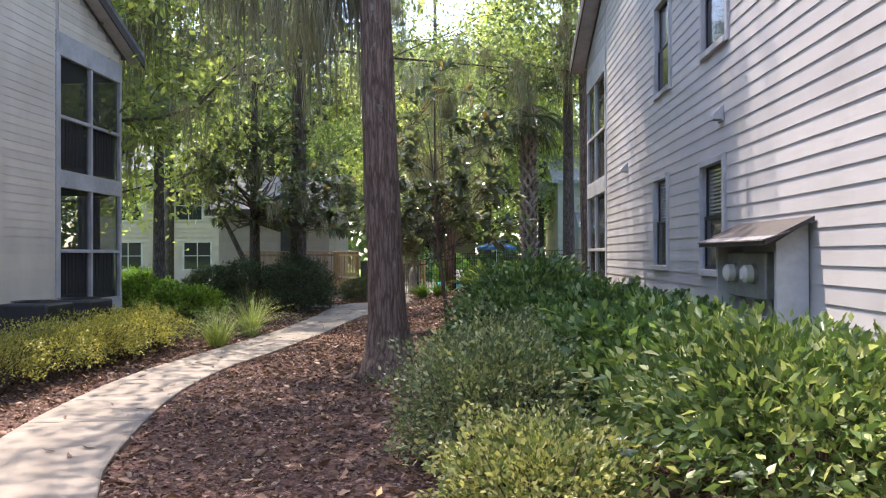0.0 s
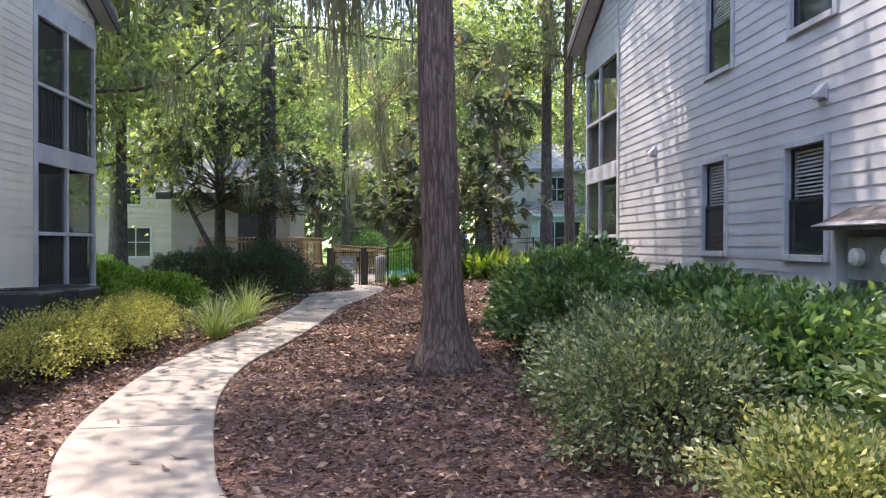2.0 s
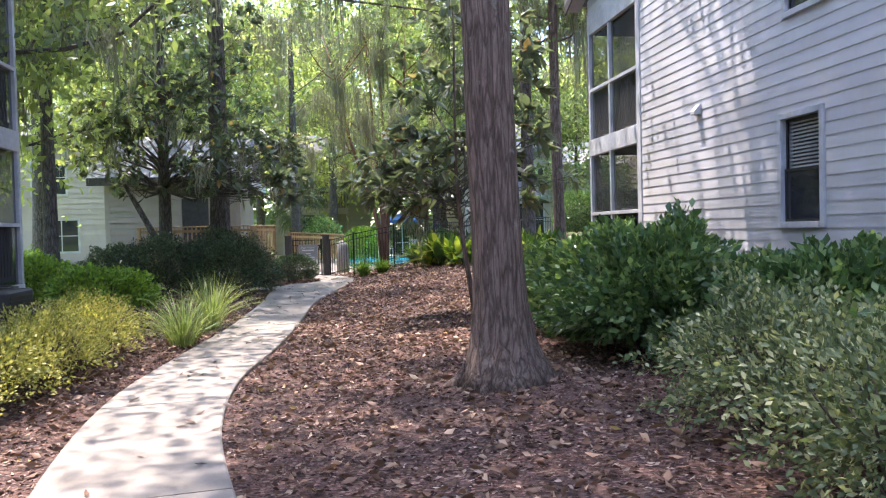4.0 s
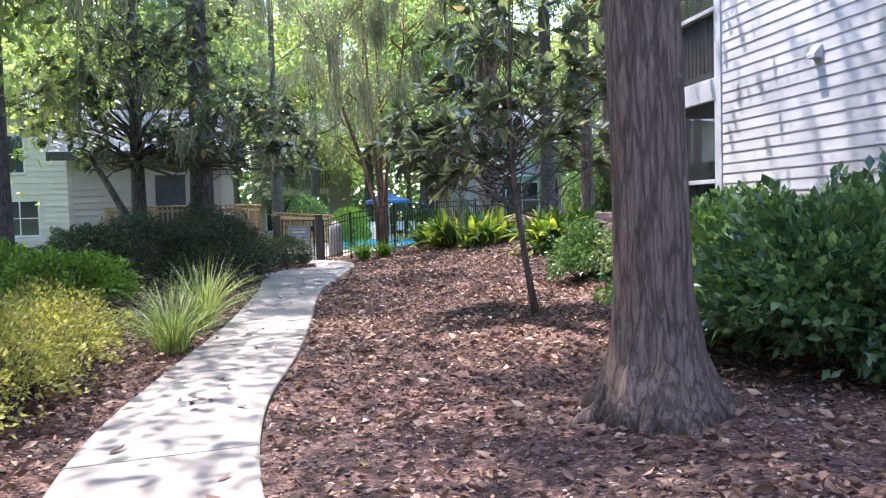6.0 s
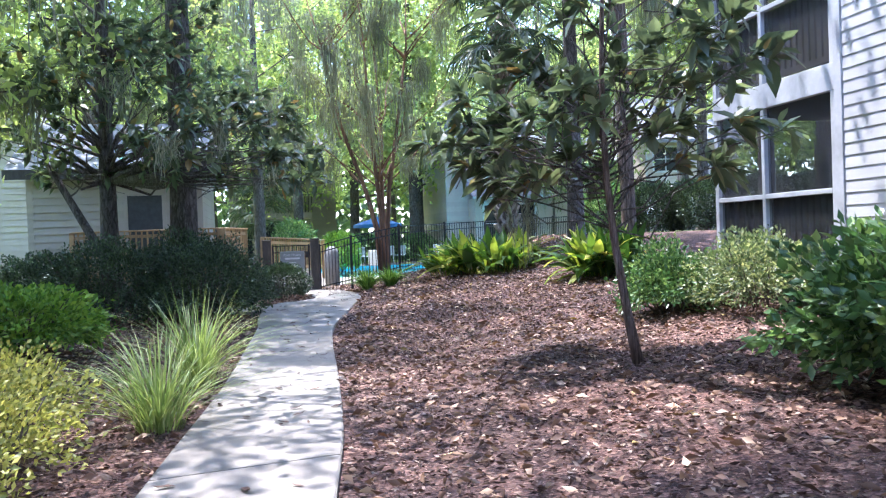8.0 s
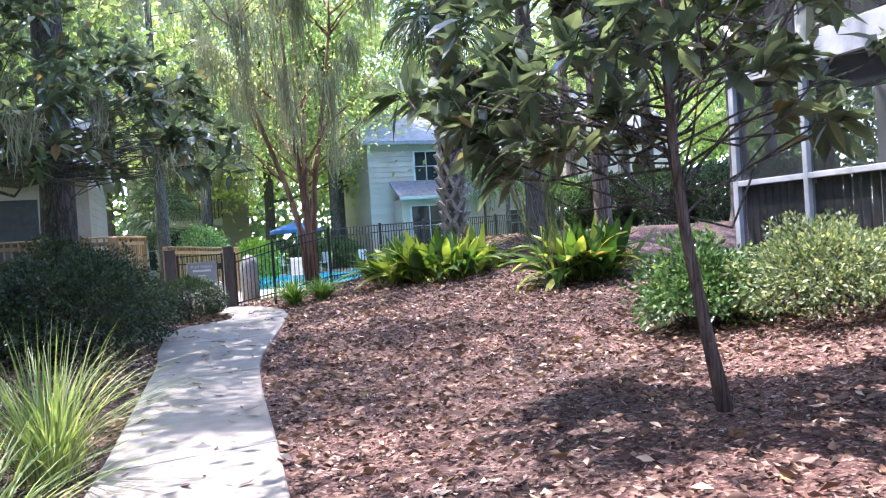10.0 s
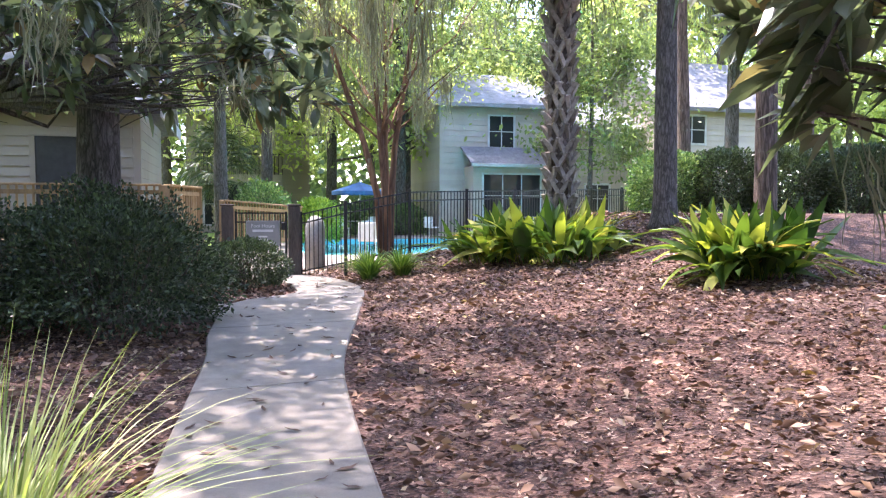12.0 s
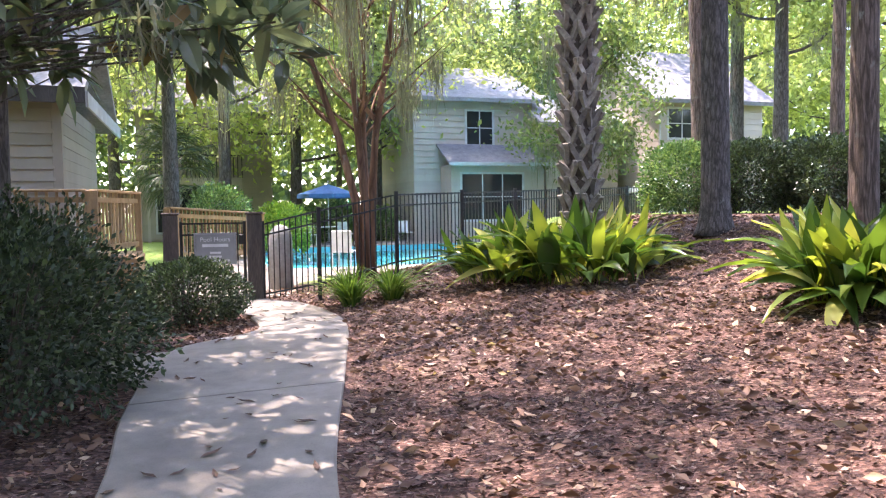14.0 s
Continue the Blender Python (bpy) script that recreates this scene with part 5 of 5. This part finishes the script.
def fence_run(name, pts, label, height=1.18):
    """Black metal fence: posts, three rails and pickets between them."""
    f = tagged(empty(name), label, "fence")
    for i, (x, y, z) in enumerate(pts):
        part("post", Geo().box(x - 0.03, y - 0.03, z - 0.3, x + 0.03, y + 0.03, z + height + 0.06, chamfer=0.006), M_IRON, f)
        if i + 1 < len(pts):
            a, b = Vector((x, y, z)), Vector(pts[i + 1])
            for h in (0.1, height - 0.17, height):
                part("rail", Geo().tube([a + Vector((0, 0, h)), b + Vector((0, 0, h))], [0.018, 0.018], 4), M_IRON, f)
            n = int((b - a).length / 0.105)
            for k in range(1, n):
                q = a.lerp(b, k / n)
                part("picket", PICKET, M_IRON, f).matrix_basis = Matrix.LocRotScale((q.x, q.y, q.z + 0.02), None, (1, 1, height))


PICKET = Geo().box(-0.0085, -0.0085, 0, 0.0085, 0.0085, 1).mesh("picket", M_IRON)
GATE_R, GATE_L = Vector((-2.98, 28.0, 0.14)), Vector((-4.2, 28.2, 0.14))
run = [(GATE_R.x + 0.12, GATE_R.y, 0.16), (-2.1, 27.3, 0.36), (-0.75, 27.9, 0.6)]
for k in range(1, 7):
    run.append((-0.75 + k * 1.5, 27.9 + k * 1.04, 0.6 + 0.05 * k))
fence_run("pool_fence", run, "black metal picket fence round the pool")
fence_run("pool_fence", [(8.3, 34.2, 0.9), (10.1, 34.6, 0.7), (11.9, 35.0, 0.5), (13.7, 35.4, 0.3)], "black metal picket fence round the pool")


def gate_post(v):
    p = tagged(empty("gate_post", Matrix.Translation(v)), "dark weathered square timber gate post", "post", "gate posts")
    part("shaft", Geo().box(-0.11, -0.11, -0.3, 0.11, 0.11, 1.36, chamfer=0.012), M_POST, p)
    part("cap", Geo().box(-0.125, -0.125, 1.36, 0.125, 0.125, 1.40, chamfer=0.01), M_POST, p)


gate_post(GATE_R)
gate_post(GATE_L)


def gate():
    g = tagged(empty("pool_gate"), "closed black metal gate with a grey notice board", "gate")
    a, b = GATE_L + Vector((0.15, 0, 0.06)), GATE_R + Vector((-0.15, 0, 0.06))
    for q in (a, b):
        part("stile", Geo().box(q.x - 0.022, q.y - 0.022, q.z, q.x + 0.022, q.y + 0.022, q.z + 1.2), M_IRON, g)
    for h in (0.04, 1.0, 1.17):
        part("rail", Geo().tube([a + Vector((0, 0, h)), b + Vector((0, 0, h))], [0.018, 0.018], 4), M_IRON, g)
    for k in range(1, 9):
        q = a.lerp(b, k / 9)
        part("picket", PICKET, M_IRON, g).matrix_basis = Matrix.LocRotScale((q.x, q.y, q.z + 0.03), None, (1, 1, 1.14))
    part("latch", Geo().box(b.x - 0.09, b.y - 0.05, b.z + 0.85, b.x - 0.01, b.y + 0.01, b.z + 1.0, chamfer=0.008), M_IRON, g)
    s = tagged(empty("notice_board", pose(-3.56, 27.98, 0.99, 90, 0, -9)), "grey notice board with pale lettering on the gate", "sign")
    part("board", Geo().box(-0.29, -0.22, -0.012, 0.29, 0.22, 0.012, chamfer=0.006), M_SIGN, s)
    part("rim", Geo().box(-0.31, -0.24, -0.016, 0.31, -0.22, 0.018).box(-0.31, 0.22, -0.016, 0.31, 0.24, 0.018).box(-0.31, -0.22, -0.016, -0.29, 0.22, 0.018).box(0.29, -0.22, -0.016, 0.31, 0.22, 0.018), M_METER, s)
    for text, h, yy in (("Pool Hours", 0.095, 0.11),):
        cu = bpy.data.curves.new("lettering", "FONT")
        cu.body, cu.size, cu.align_x, cu.extrude = text, h, "CENTER", 0.001
        ob = new("lettering", cu)
        cu.materials.append(M_LETTER)
        ob.parent = s
        ob.matrix_basis = pose(0, yy, 0.016)
    for w, yy, h in ((0.38, 0.05, 0.045), (0.16, -0.06, 0.03), (0.18, -0.12, 0.03), (0.42, -0.18, 0.028)):
        part("text_line", Geo().box(-w / 2, yy - h / 2, 0.0125, w / 2, yy + h / 2, 0.0155), M_LETTER, s)


gate()
bol = tagged(empty("stone_bollard", pose(-2.42, 29.6, 0.18)), "grey round-topped stone bollard behind the fence", "bollard")
part("shaft", Geo().tube([(0, 0, 0.0), (0, 0, 0.85), (0, 0, 1.0), (0, 0, 1.1), (0, 0, 1.13)], [0.21, 0.21, 0.185, 0.11, 0.02], 20), M_STONE, bol, smooth=True)


def front_siding(parent, x0, x1, y, z0, z1, holes, material, step=0.2):
    """Lap siding on a wall that faces back along the path."""
    me = Geo().add([(0, 0, 0), (0, -0.045, 0), (0, -0.006, step + 0.02), (0, 0, step + 0.02), (1, 0, 0), (1, -0.045, 0), (1, -0.006, step + 0.02), (1, 0, step + 0.02)],
                   [(3, 2, 1, 0), (4, 5, 6, 7), (2, 6, 5, 1), (1, 5, 4, 0), (7, 6, 2, 3)]).mesh("board", material)
    z = z0
    while z < z1 - 0.02:
        for a, b in intervals(x0, x1, [(h[0], h[1]) for h in holes if h[2] < z + step / 2 < h[3]]):
            part("board", me, material, parent).matrix_basis = Matrix.LocRotScale((a, y - 0.002, z), None, (b - a, 1, 1))
        z += step


def side_siding(parent, x, face, y0, y1, z0, z1, material, step=0.2):
    clapboards(parent, x, face, y0, y1, z0, z1, [], material, step)


def gable_roof(parent, x0, x1, y0, y1, z, rise, material, along_x=True, over=0.45, name="roof"):
    x0, x1, y0, y1 = x0 - over, x1 + over, y0 - over, y1 + over
    g = Geo()
    if along_x:
        ym = (y0 + y1) / 2
        pr = [(y0, z - 0.15), (ym, z + rise), (y1, z - 0.15), (y1, z - 0.33), (ym, z + rise - 0.18), (y0, z - 0.33)]
        vs = [(x, a, b) for x in (x0, x1) for a, b in pr]
    else:
        xm = (x0 + x1) / 2
        pr = [(x0, z - 0.15), (xm, z + rise), (x1, z - 0.15), (x1, z - 0.33), (xm, z + rise - 0.18), (x0, z - 0.33)]
        vs = [(a, y, b) for y in (y0, y1) for a, b in pr]
    g.add(vs, [(0, 1, 7, 6), (1, 2, 8, 7), (2, 3, 9, 8), (3, 4, 10, 9), (4, 5, 11, 10), (5, 0, 6, 11), (0, 5, 4, 1), (1, 4, 3, 2), (6, 7, 10, 11), (7, 8, 9, 10)])
    return part(name, g, material, parent)


def house_window(parent, x0, x1, y, z0, z1, bars=1):
    w = part("window", Geo().box(x0, y - 0.05, z0 - 0.1, x1, y + 0.02, z0).box(x0, y - 0.04, z1, x1, y + 0.02, z1 + 0.1).box(x0 - 0.1, y - 0.04, z0 - 0.1, x0, y + 0.02, z1 + 0.1).box(x1, y - 0.04, z0 - 0.1, x1 + 0.1, y + 0.02, z1 + 0.1), M_TRIM, parent)
    g = Geo()
    for k in range(1, bars + 1):
        xm = x0 + (x1 - x0) * k / (bars + 1)
        g.box(xm - 0.025, y - 0.03, z0, xm + 0.025, y - 0.004, z1)
    g.box(x0, y - 0.03, (z0 + z1) / 2 - 0.02, x1, y - 0.006, (z0 + z1) / 2 + 0.02)
    part("mullion", g, M_TRIM, w)
    part("pane", Geo().box(x0, y - 0.012, z0, x1, y - 0.003, z1), M_GLASS, w)


def pool_house():
    h = tagged(empty("pool_house"), "beige lap-sided pool house with grey shingled roof", "house")
    x0, x1, y0, y1 = -10.4, -5.95, 30.2, 35.0
    part("wall", Geo().box(x0, y0, 0.0, x1, y1, 3.5), M_SIDE_B, h)
    front_siding(h, x0 + 0.1, x1 - 0.1, y0, 0.3, 3.4, [(-8.0, -6.9, 1.0, 3.0)], M_SIDE_B)
    side_siding(h, x1, 1, y0 + 0.1, y1 - 0.1, 0.3, 3.4, M_SIDE_B)
    for x in (x0, x1 - 0.1):
        part("corner_board", Geo().box(x - 0.03, y0 - 0.035, 0.1, x + 0.13, y0 + 0.1, 3.4, chamfer=0.005), M_SIDE_B, h)
    part("door", Geo().box(-7.9, y0 - 0.02, 1.0, -7.0, y0 + 0.02, 2.9, chamfer=0.006), M_ACUNIT, h)
    part("door_frame", Geo().box(-8.0, y0 - 0.04, 0.9, -7.9, y0 + 0.01, 3.0).box(-7.0, y0 - 0.04, 0.9, -6.9, y0 + 0.01, 3.0).box(-7.9, y0 - 0.04, 2.9, -7.0, y0 + 0.01, 3.0), M_SIDE_B, h)
    r = gable_roof(h, x0, x1, y0, y1, 3.75, 1.5, M_SHINGLE_PALE)
    part("fascia", Geo().box(x0 - 0.46, y0 - 0.49, 3.36, x1 + 0.46, y0 - 0.455, 3.62), M_DARKWOOD, h)
    part("gutter_end", Geo().box(x1 + 0.46, y0 - 0.45, 3.3, x1 + 0.5, y1 + 0.4, 3.55), M_TRIM, h)


pool_house()


def railing(name, a, b, h=1.0, label="golden wooden deck railing with square balusters", deck=True, z2=None):
    a, b = Vector(a), Vector(b)
    f = tagged(empty(name), label, "railing", "pool house deck railings")
    for q in (a, b):
        part("post", Geo().box(q.x - 0.055, q.y - 0.055, 0.05, q.x + 0.055, q.y + 0.055, q.z + h + 0.02, chamfer=0.008), M_DECK, f)
    d = (b - a).normalized()
    ang = math.degrees(math.atan2(d.y, d.x))
    tilt = -math.degrees(math.asin(d.z))
    L = (b - a).length
    m = Matrix.Translation(a) @ pose(0, 0, 0, 0, 0, ang) @ pose(0, 0, 0, 0, tilt, 0)
    part("top_rail", Geo().box(0, -0.075, h, L, 0.075, h + 0.04, chamfer=0.008), M_DECK, f).matrix_basis = m
    part("upper_rail", Geo().box(0.05, -0.02, h - 0.16, L - 0.05, 0.02, h - 0.08), M_DECK, f).matrix_basis = m
    part("lower_rail", Geo().box(0.05, -0.02, 0.08, L - 0.05, 0.02, 0.17), M_DECK, f).matrix_basis = m
    n = int(L / 0.135)
    for k in range(1, n):
        q = a.lerp(b, k / n)
        part("baluster", Geo().box(-0.02, 0.021, 0.06, 0.02, 0.055, h), M_DECK, f).matrix_basis = Matrix.Translation(q) @ pose(0, 0, 0, 0, 0, ang)
    return f


dk = tagged(empty("timber_deck"), "golden timber deck beside the pool house", "deck", kind="structure")
for k in range(13):
    part("plank", Geo().box(-9.0, 28.7 + k * 0.145, 0.84, -4.75, 28.7 + k * 0.145 + 0.138, 0.88), M_DECK, dk)
part("skirt", Geo().box(-9.0, 28.66, 0.1, -4.75, 28.7, 0.84), M_DECK, dk)
part("side_skirt", Geo().box(-4.75, 28.66, 0.1, -4.71, 30.58, 0.84), M_DECK, dk)
railing("deck_railing", (-9.0, 28.72, 0.88), (-5.4, 28.72, 0.88))
railing("deck_railing", (-5.3, 28.72, 0.88), (-4.8, 30.5, 0.88))
railing("ramp_railing", (-4.35, 31.2, 0.62), (-2.35, 34.3, 0.48))


def umbrella(x, y, m, label, h=2.45, r=1.25):
    u = tagged(empty("patio_umbrella", pose(x, y, 0.19)), label, "umbrella")
    part("pole", Geo().tube([(0, 0, 0), (0, 0, h + 0.12)], [0.025, 0.02], 8), M_WHITE, u)
    part("base", Geo().tube([(0, 0, 0), (0, 0, 0.08), (0, 0, 0.12)], [0.28, 0.26, 0.05], 16), M_STONE, u)
    ring = [(r * math.cos(w), r * math.sin(w), h - 0.42) for w in np.linspace(0, 2 * math.pi, 8, endpoint=False)]
    low = [(a * 1.005, b * 1.005, c - 0.16) for a, b, c in ring]
    g = Geo().add([(0, 0, h)] + ring + low, [(0, 1 + k, 1 + (k + 1) % 8) for k in range(8)] + [(1 + k, 9 + k, 9 + (k + 1) % 8, 1 + (k + 1) % 8) for k in range(8)])
    c = part("canopy", g, m, u)
    for a, b, cc in ring:
        part("rib", Geo().tube([(0, 0, h - 0.03), (a, b, cc - 0.02)], [0.01, 0.008], 4), M_WHITE, c)
    t = tagged(empty("patio_table", pose(x, y, 0.19)), "round white patio table by the pool", "table")
    part("tabletop", Geo().tube([(0, 0, 0.7), (0, 0, 0.73)], [0.55, 0.55], 24), M_WHITE, t)
    for k in range(4):
        w = k * math.pi / 2
        part("leg", Geo().tube([(0.45 * math.cos(w), 0.45 * math.sin(w), 0), (0.4 * math.cos(w), 0.4 * math.sin(w), 0.7)], [0.018, 0.018], 6), M_WHITE, t)


umbrella(1.3, 46.6, M_BLUE, "open blue patio umbrella by the pool")
umbrella(12.2, 39.5, M_WHITE, "open white patio umbrella by the pool")


def patio_chair():
    c = tagged(empty("patio_chair", pose(0.4, 46.0, 0.19, 0, 0, 20)), "white metal patio chair by the pool", "chair", "poolside chairs")
    part("seat", Geo().box(-0.25, -0.25, 0.40, 0.25, 0.25, 0.44, chamfer=0.01), M_WHITE, c)
    part("backrest", Geo().box(-0.25, 0.22, 0.44, 0.25, 0.26, 0.9, chamfer=0.01), M_WHITE, c)
    for x, y in ((-0.22, -0.22), (0.22, -0.22), (-0.22, 0.22), (0.22, 0.22)):
        part("leg", Geo().tube([(x, y, 0), (x, y, 0.4)], [0.016, 0.016], 6), M_WHITE, c)
    return c


pc = patio_chair()
for x, y, a in ((2.3, 46.2, -60), (1.9, 47.4, 200), (-0.6, 33.2, 150), (4.5, 46.4, 20), (-3.2, 39.0, 80)):
    copy_thing(pc, pose(x, y, 0.19, 0, 0, a))


# ---- far houses ----
def far_house(name, label, x0, x1, y0, y1, h, wall_m, roof_m, wins, along_x=True, rise=2.0, step=0.26):
    ho = tagged(empty(name), label, "house")
    part("wall", Geo().box(x0, y0, -0.2, x1, y1, h), wall_m, ho)
    ym = (y0 + y1) / 2
    for xa in (x0, x1 - 0.1):
        part("gable", Geo().add([(xx, yy, zz) for xx in (xa, xa + 0.1) for yy, zz in ((y0, h), (y1, h), (ym, h + rise * 0.92))], [(0, 2, 1), (3, 4, 5), (0, 1, 4, 3), (1, 2, 5, 4), (2, 0, 3, 5)]), wall_m, ho)
    front_siding(ho, x0, x1, y0, 0.2, h - 0.1, [(a - 0.1, b + 0.1, c - 0.1, d + 0.1) for a, b, c, d in wins], wall_m, step)
    side_siding(ho, x0, -1, y0, y1, 0.2, h - 0.1, wall_m, step)
    for a, b, c, d in wins:
        house_window(ho, a, b, y0, c, d)
    gable_roof(ho, x0, x1, y0, y1, h + 0.25, rise, roof_m, along_x)
    return ho


h1 = far_house("townhouse", "pale grey two-storey townhouse beyond the pool", 5.2, 10.8, 47.5, 56, 6.3, M_PALE, M_SHINGLE_PALE, [(7.65, 8.85, 4.4, 5.85)])


def lower_bay(h):
    """One-storey bay under a lean-to roof, with a wide sliding window."""
    x0, x1, y0, y1 = 6.4, 10.7, 46.1, 47.5
    part("bay_wall", Geo().box(x0, y0, -0.1, x1, y1 - 0.05, 3.4), M_PALE, h)
    front_siding(h, x0, x1, y0, 0.1, 3.3, [(6.8, 9.75, 1.0, 3.12)], M_PALE, 0.2)
    house_window(h, 6.9, 9.65, y0, 1.1, 3.02, 2)
    roof = Geo().add([(x, y, z + d) for x in (x0 - 0.2, x1 + 0.2) for y, z in ((y0 - 0.35, 3.42), (y1 - 0.06, 4.3)) for d in (0, 0.09)],
                     [(0, 1, 3, 2), (4, 6, 7, 5), (0, 4, 5, 1), (2, 3, 7, 6), (0, 2, 6, 4), (1, 5, 7, 3)])
    part("bay_roof", roof, M_SHINGLE, h, "grey shingled lean-to roof")
    part("gutter", Geo().box(x0 - 0.2, y0 - 0.45, 3.36, x1 + 0.2, y0 - 0.36, 3.5, chamfer=0.01), M_TRIM, h)


lower_bay(h1)
h2 = far_house("townhouse", "pale grey townhouse with a shingled roof beyond the hedge", 15.1, 20.5, 44.0, 51.3, 6.0, M_PALE, M_SHINGLE, [(15.6, 16.95, 4.5, 5.72)], True, 2.7)
part("downpipe", Geo().tube([(15.2, 43.7, 5.75), (15.12, 43.92, 5.5), (15.12, 43.92, 0.3)], [0.05, 0.05, 0.05], 8), M_TRIM, h2)
far_house("townhouse", "pale grey townhouse wing beyond the pool", 11.0, 14.6, 46.5, 52, 5.2, M_PALE, M_SHINGLE_PALE, [(12.2, 13.4, 1.3, 2.6)], True, 1.5)
far_house("townhouse", "pale house behind the pool house", -22.0, -13.0, 42.0, 50, 6.5, M_PALE, M_SHINGLE_PALE, [(-20.5, -19.0, 3.8, 5.4), (-17.0, -15.5, 3.8, 5.4), (-20.5, -19.0, 1.0, 2.5), (-16.5, -15.0, 1.0, 2.5)])
hb = far_house("balcony_house", "house with a dark recessed porch and balcony", -6.5, 0.0, 56.0, 62, 6.5, M_SIDE_B, M_SHINGLE, [(-5.6, -3.4, 0.6, 2.8), (-5.4, -4.0, 4.0, 5.8)])
part("balcony", Geo().box(-6.0, 54.6, 2.9, -1.6, 56.0, 3.25), M_PALE, hb)
for x in np.arange(-6.0, -1.55, 0.2):
    part("baluster", Geo().box(x, 54.6, 3.25, x + 0.04, 54.64, 4.3), M_IRON, hb)
part("balcony_rail", Geo().box(-6.0, 54.58, 4.3, -1.55, 54.66, 4.38), M_IRON, hb)
for x in (-6.0, -3.8, -1.7):
    part("balcony_post", Geo().box(x, 54.6, 0, x + 0.12, 54.72, 2.9), M_PALE, hb)


# ---- litter ----
def on_path(x, y):
    if y < 3.2:
        return -6 < x < 6 and abs(y - 0.6) < 2.4
    if y > 30:
        return False
    return edge_x(CURVE_L, y) - 0.02 < x < edge_x(CURVE_R, y) + 0.02 or (22.2 < y < 23.95 and x < -4)


def litter():
    r = np.random.default_rng(300)
    pts = []
    while len(pts) < 150000:
        y = 3.0 + 26.5 * r.uniform() ** 1.0
        x = r.uniform(-7.5, 4.0)
        if not on_path(x, y):
            pts.append((x, y, ground_z(x, y) + 0.012 + 0.02 * noise.noise(Vector((x * 0.8, y * 0.8, 0)))))
    p = np.array(pts)
    n = len(p)
    w = r.uniform(0, 2 * math.pi, n)
    way = np.stack([np.cos(w), np.sin(w), r.normal(size=n) * 0.22], axis=1)
    L = r.uniform(0.02, 0.07, n)
    ob = part("bark_chips", leaf_mesh("bark_chips", p, way, L, L * r.uniform(0.25, 0.5, n), M_CHIP, 0.15), None)
    tagged(ob, "reddish-brown bark chips strewn over the beds", "mulch", kind="stuff")
    m = 17000
    q = p[r.integers(0, n, m)] + np.array([0, 0, 0.012])
    w = r.uniform(0, 2 * math.pi, m)
    way = np.stack([np.cos(w), np.sin(w), r.uniform(-0.05, 0.4, m)], axis=1)
    L = r.uniform(0.05, 0.14, m) * r.uniform(0.7, 1.0, m)
    ob = part("fallen_leaves", leaf_mesh("fallen_leaves", q, way, L, L * 0.45, M_DRY, 0.25), None)
    tagged(ob, "dry brown leaves lying on the mulch", "dead leaves", kind="stuff")


litter()


def path_leaves():
    r = np.random.default_rng(310)
    kinds = []
    for k in range(4):
        c = 0.25 + 0.1 * k
        g = Geo().add([(0, 0, 0.004), (0.045, 0.022, 0.03 * c), (0.055, 0, 0.006), (0.045, -0.02, 0.028 * c), (0.09, 0.018, 0.035 * c), (0.1, 0, 0.012), (0.09, -0.016, 0.03 * c), (0.135, 0.0, 0.03)],
                      [(0, 2, 1), (0, 3, 2), (1, 2, 5, 4), (2, 3, 6, 5), (4, 5, 7), (5, 6, 7)])
        kinds.append(g.mesh("dry_leaf", M_DRYLEAF))
    for i in range(150):
        y = 6 + 21 * r.uniform() ** 0.6
        a, b = edge_x(CURVE_L, y), edge_x(CURVE_R, y)
        x = a + (b - a) * r.uniform(0.05, 0.95)
        zr, zl = ground_z(b, y), ground_z(a, y)
        z = min(zr, zl) * 0.5 + (zr + zl) * 0.25 + 0.047
        s = r.uniform(0.45, 1.1)
        ob = part("dry_leaf", kinds[int(r.integers(0, 4))], None)
        ob.matrix_basis = pose(x, y, z, 0, 0, r.uniform(0, 360)) @ Matrix.Diagonal((s, s, s, 1))
        tagged(ob, "curled dry brown leaf on the concrete path", "leaf", "leaves on the path")


M_DRYLEAF = simple("dry_leaf_brown", (0.05, 0.03, 0.022), (0.15, 0.08, 0.05), 40, 0.75, vary=0.5)
path_leaves()
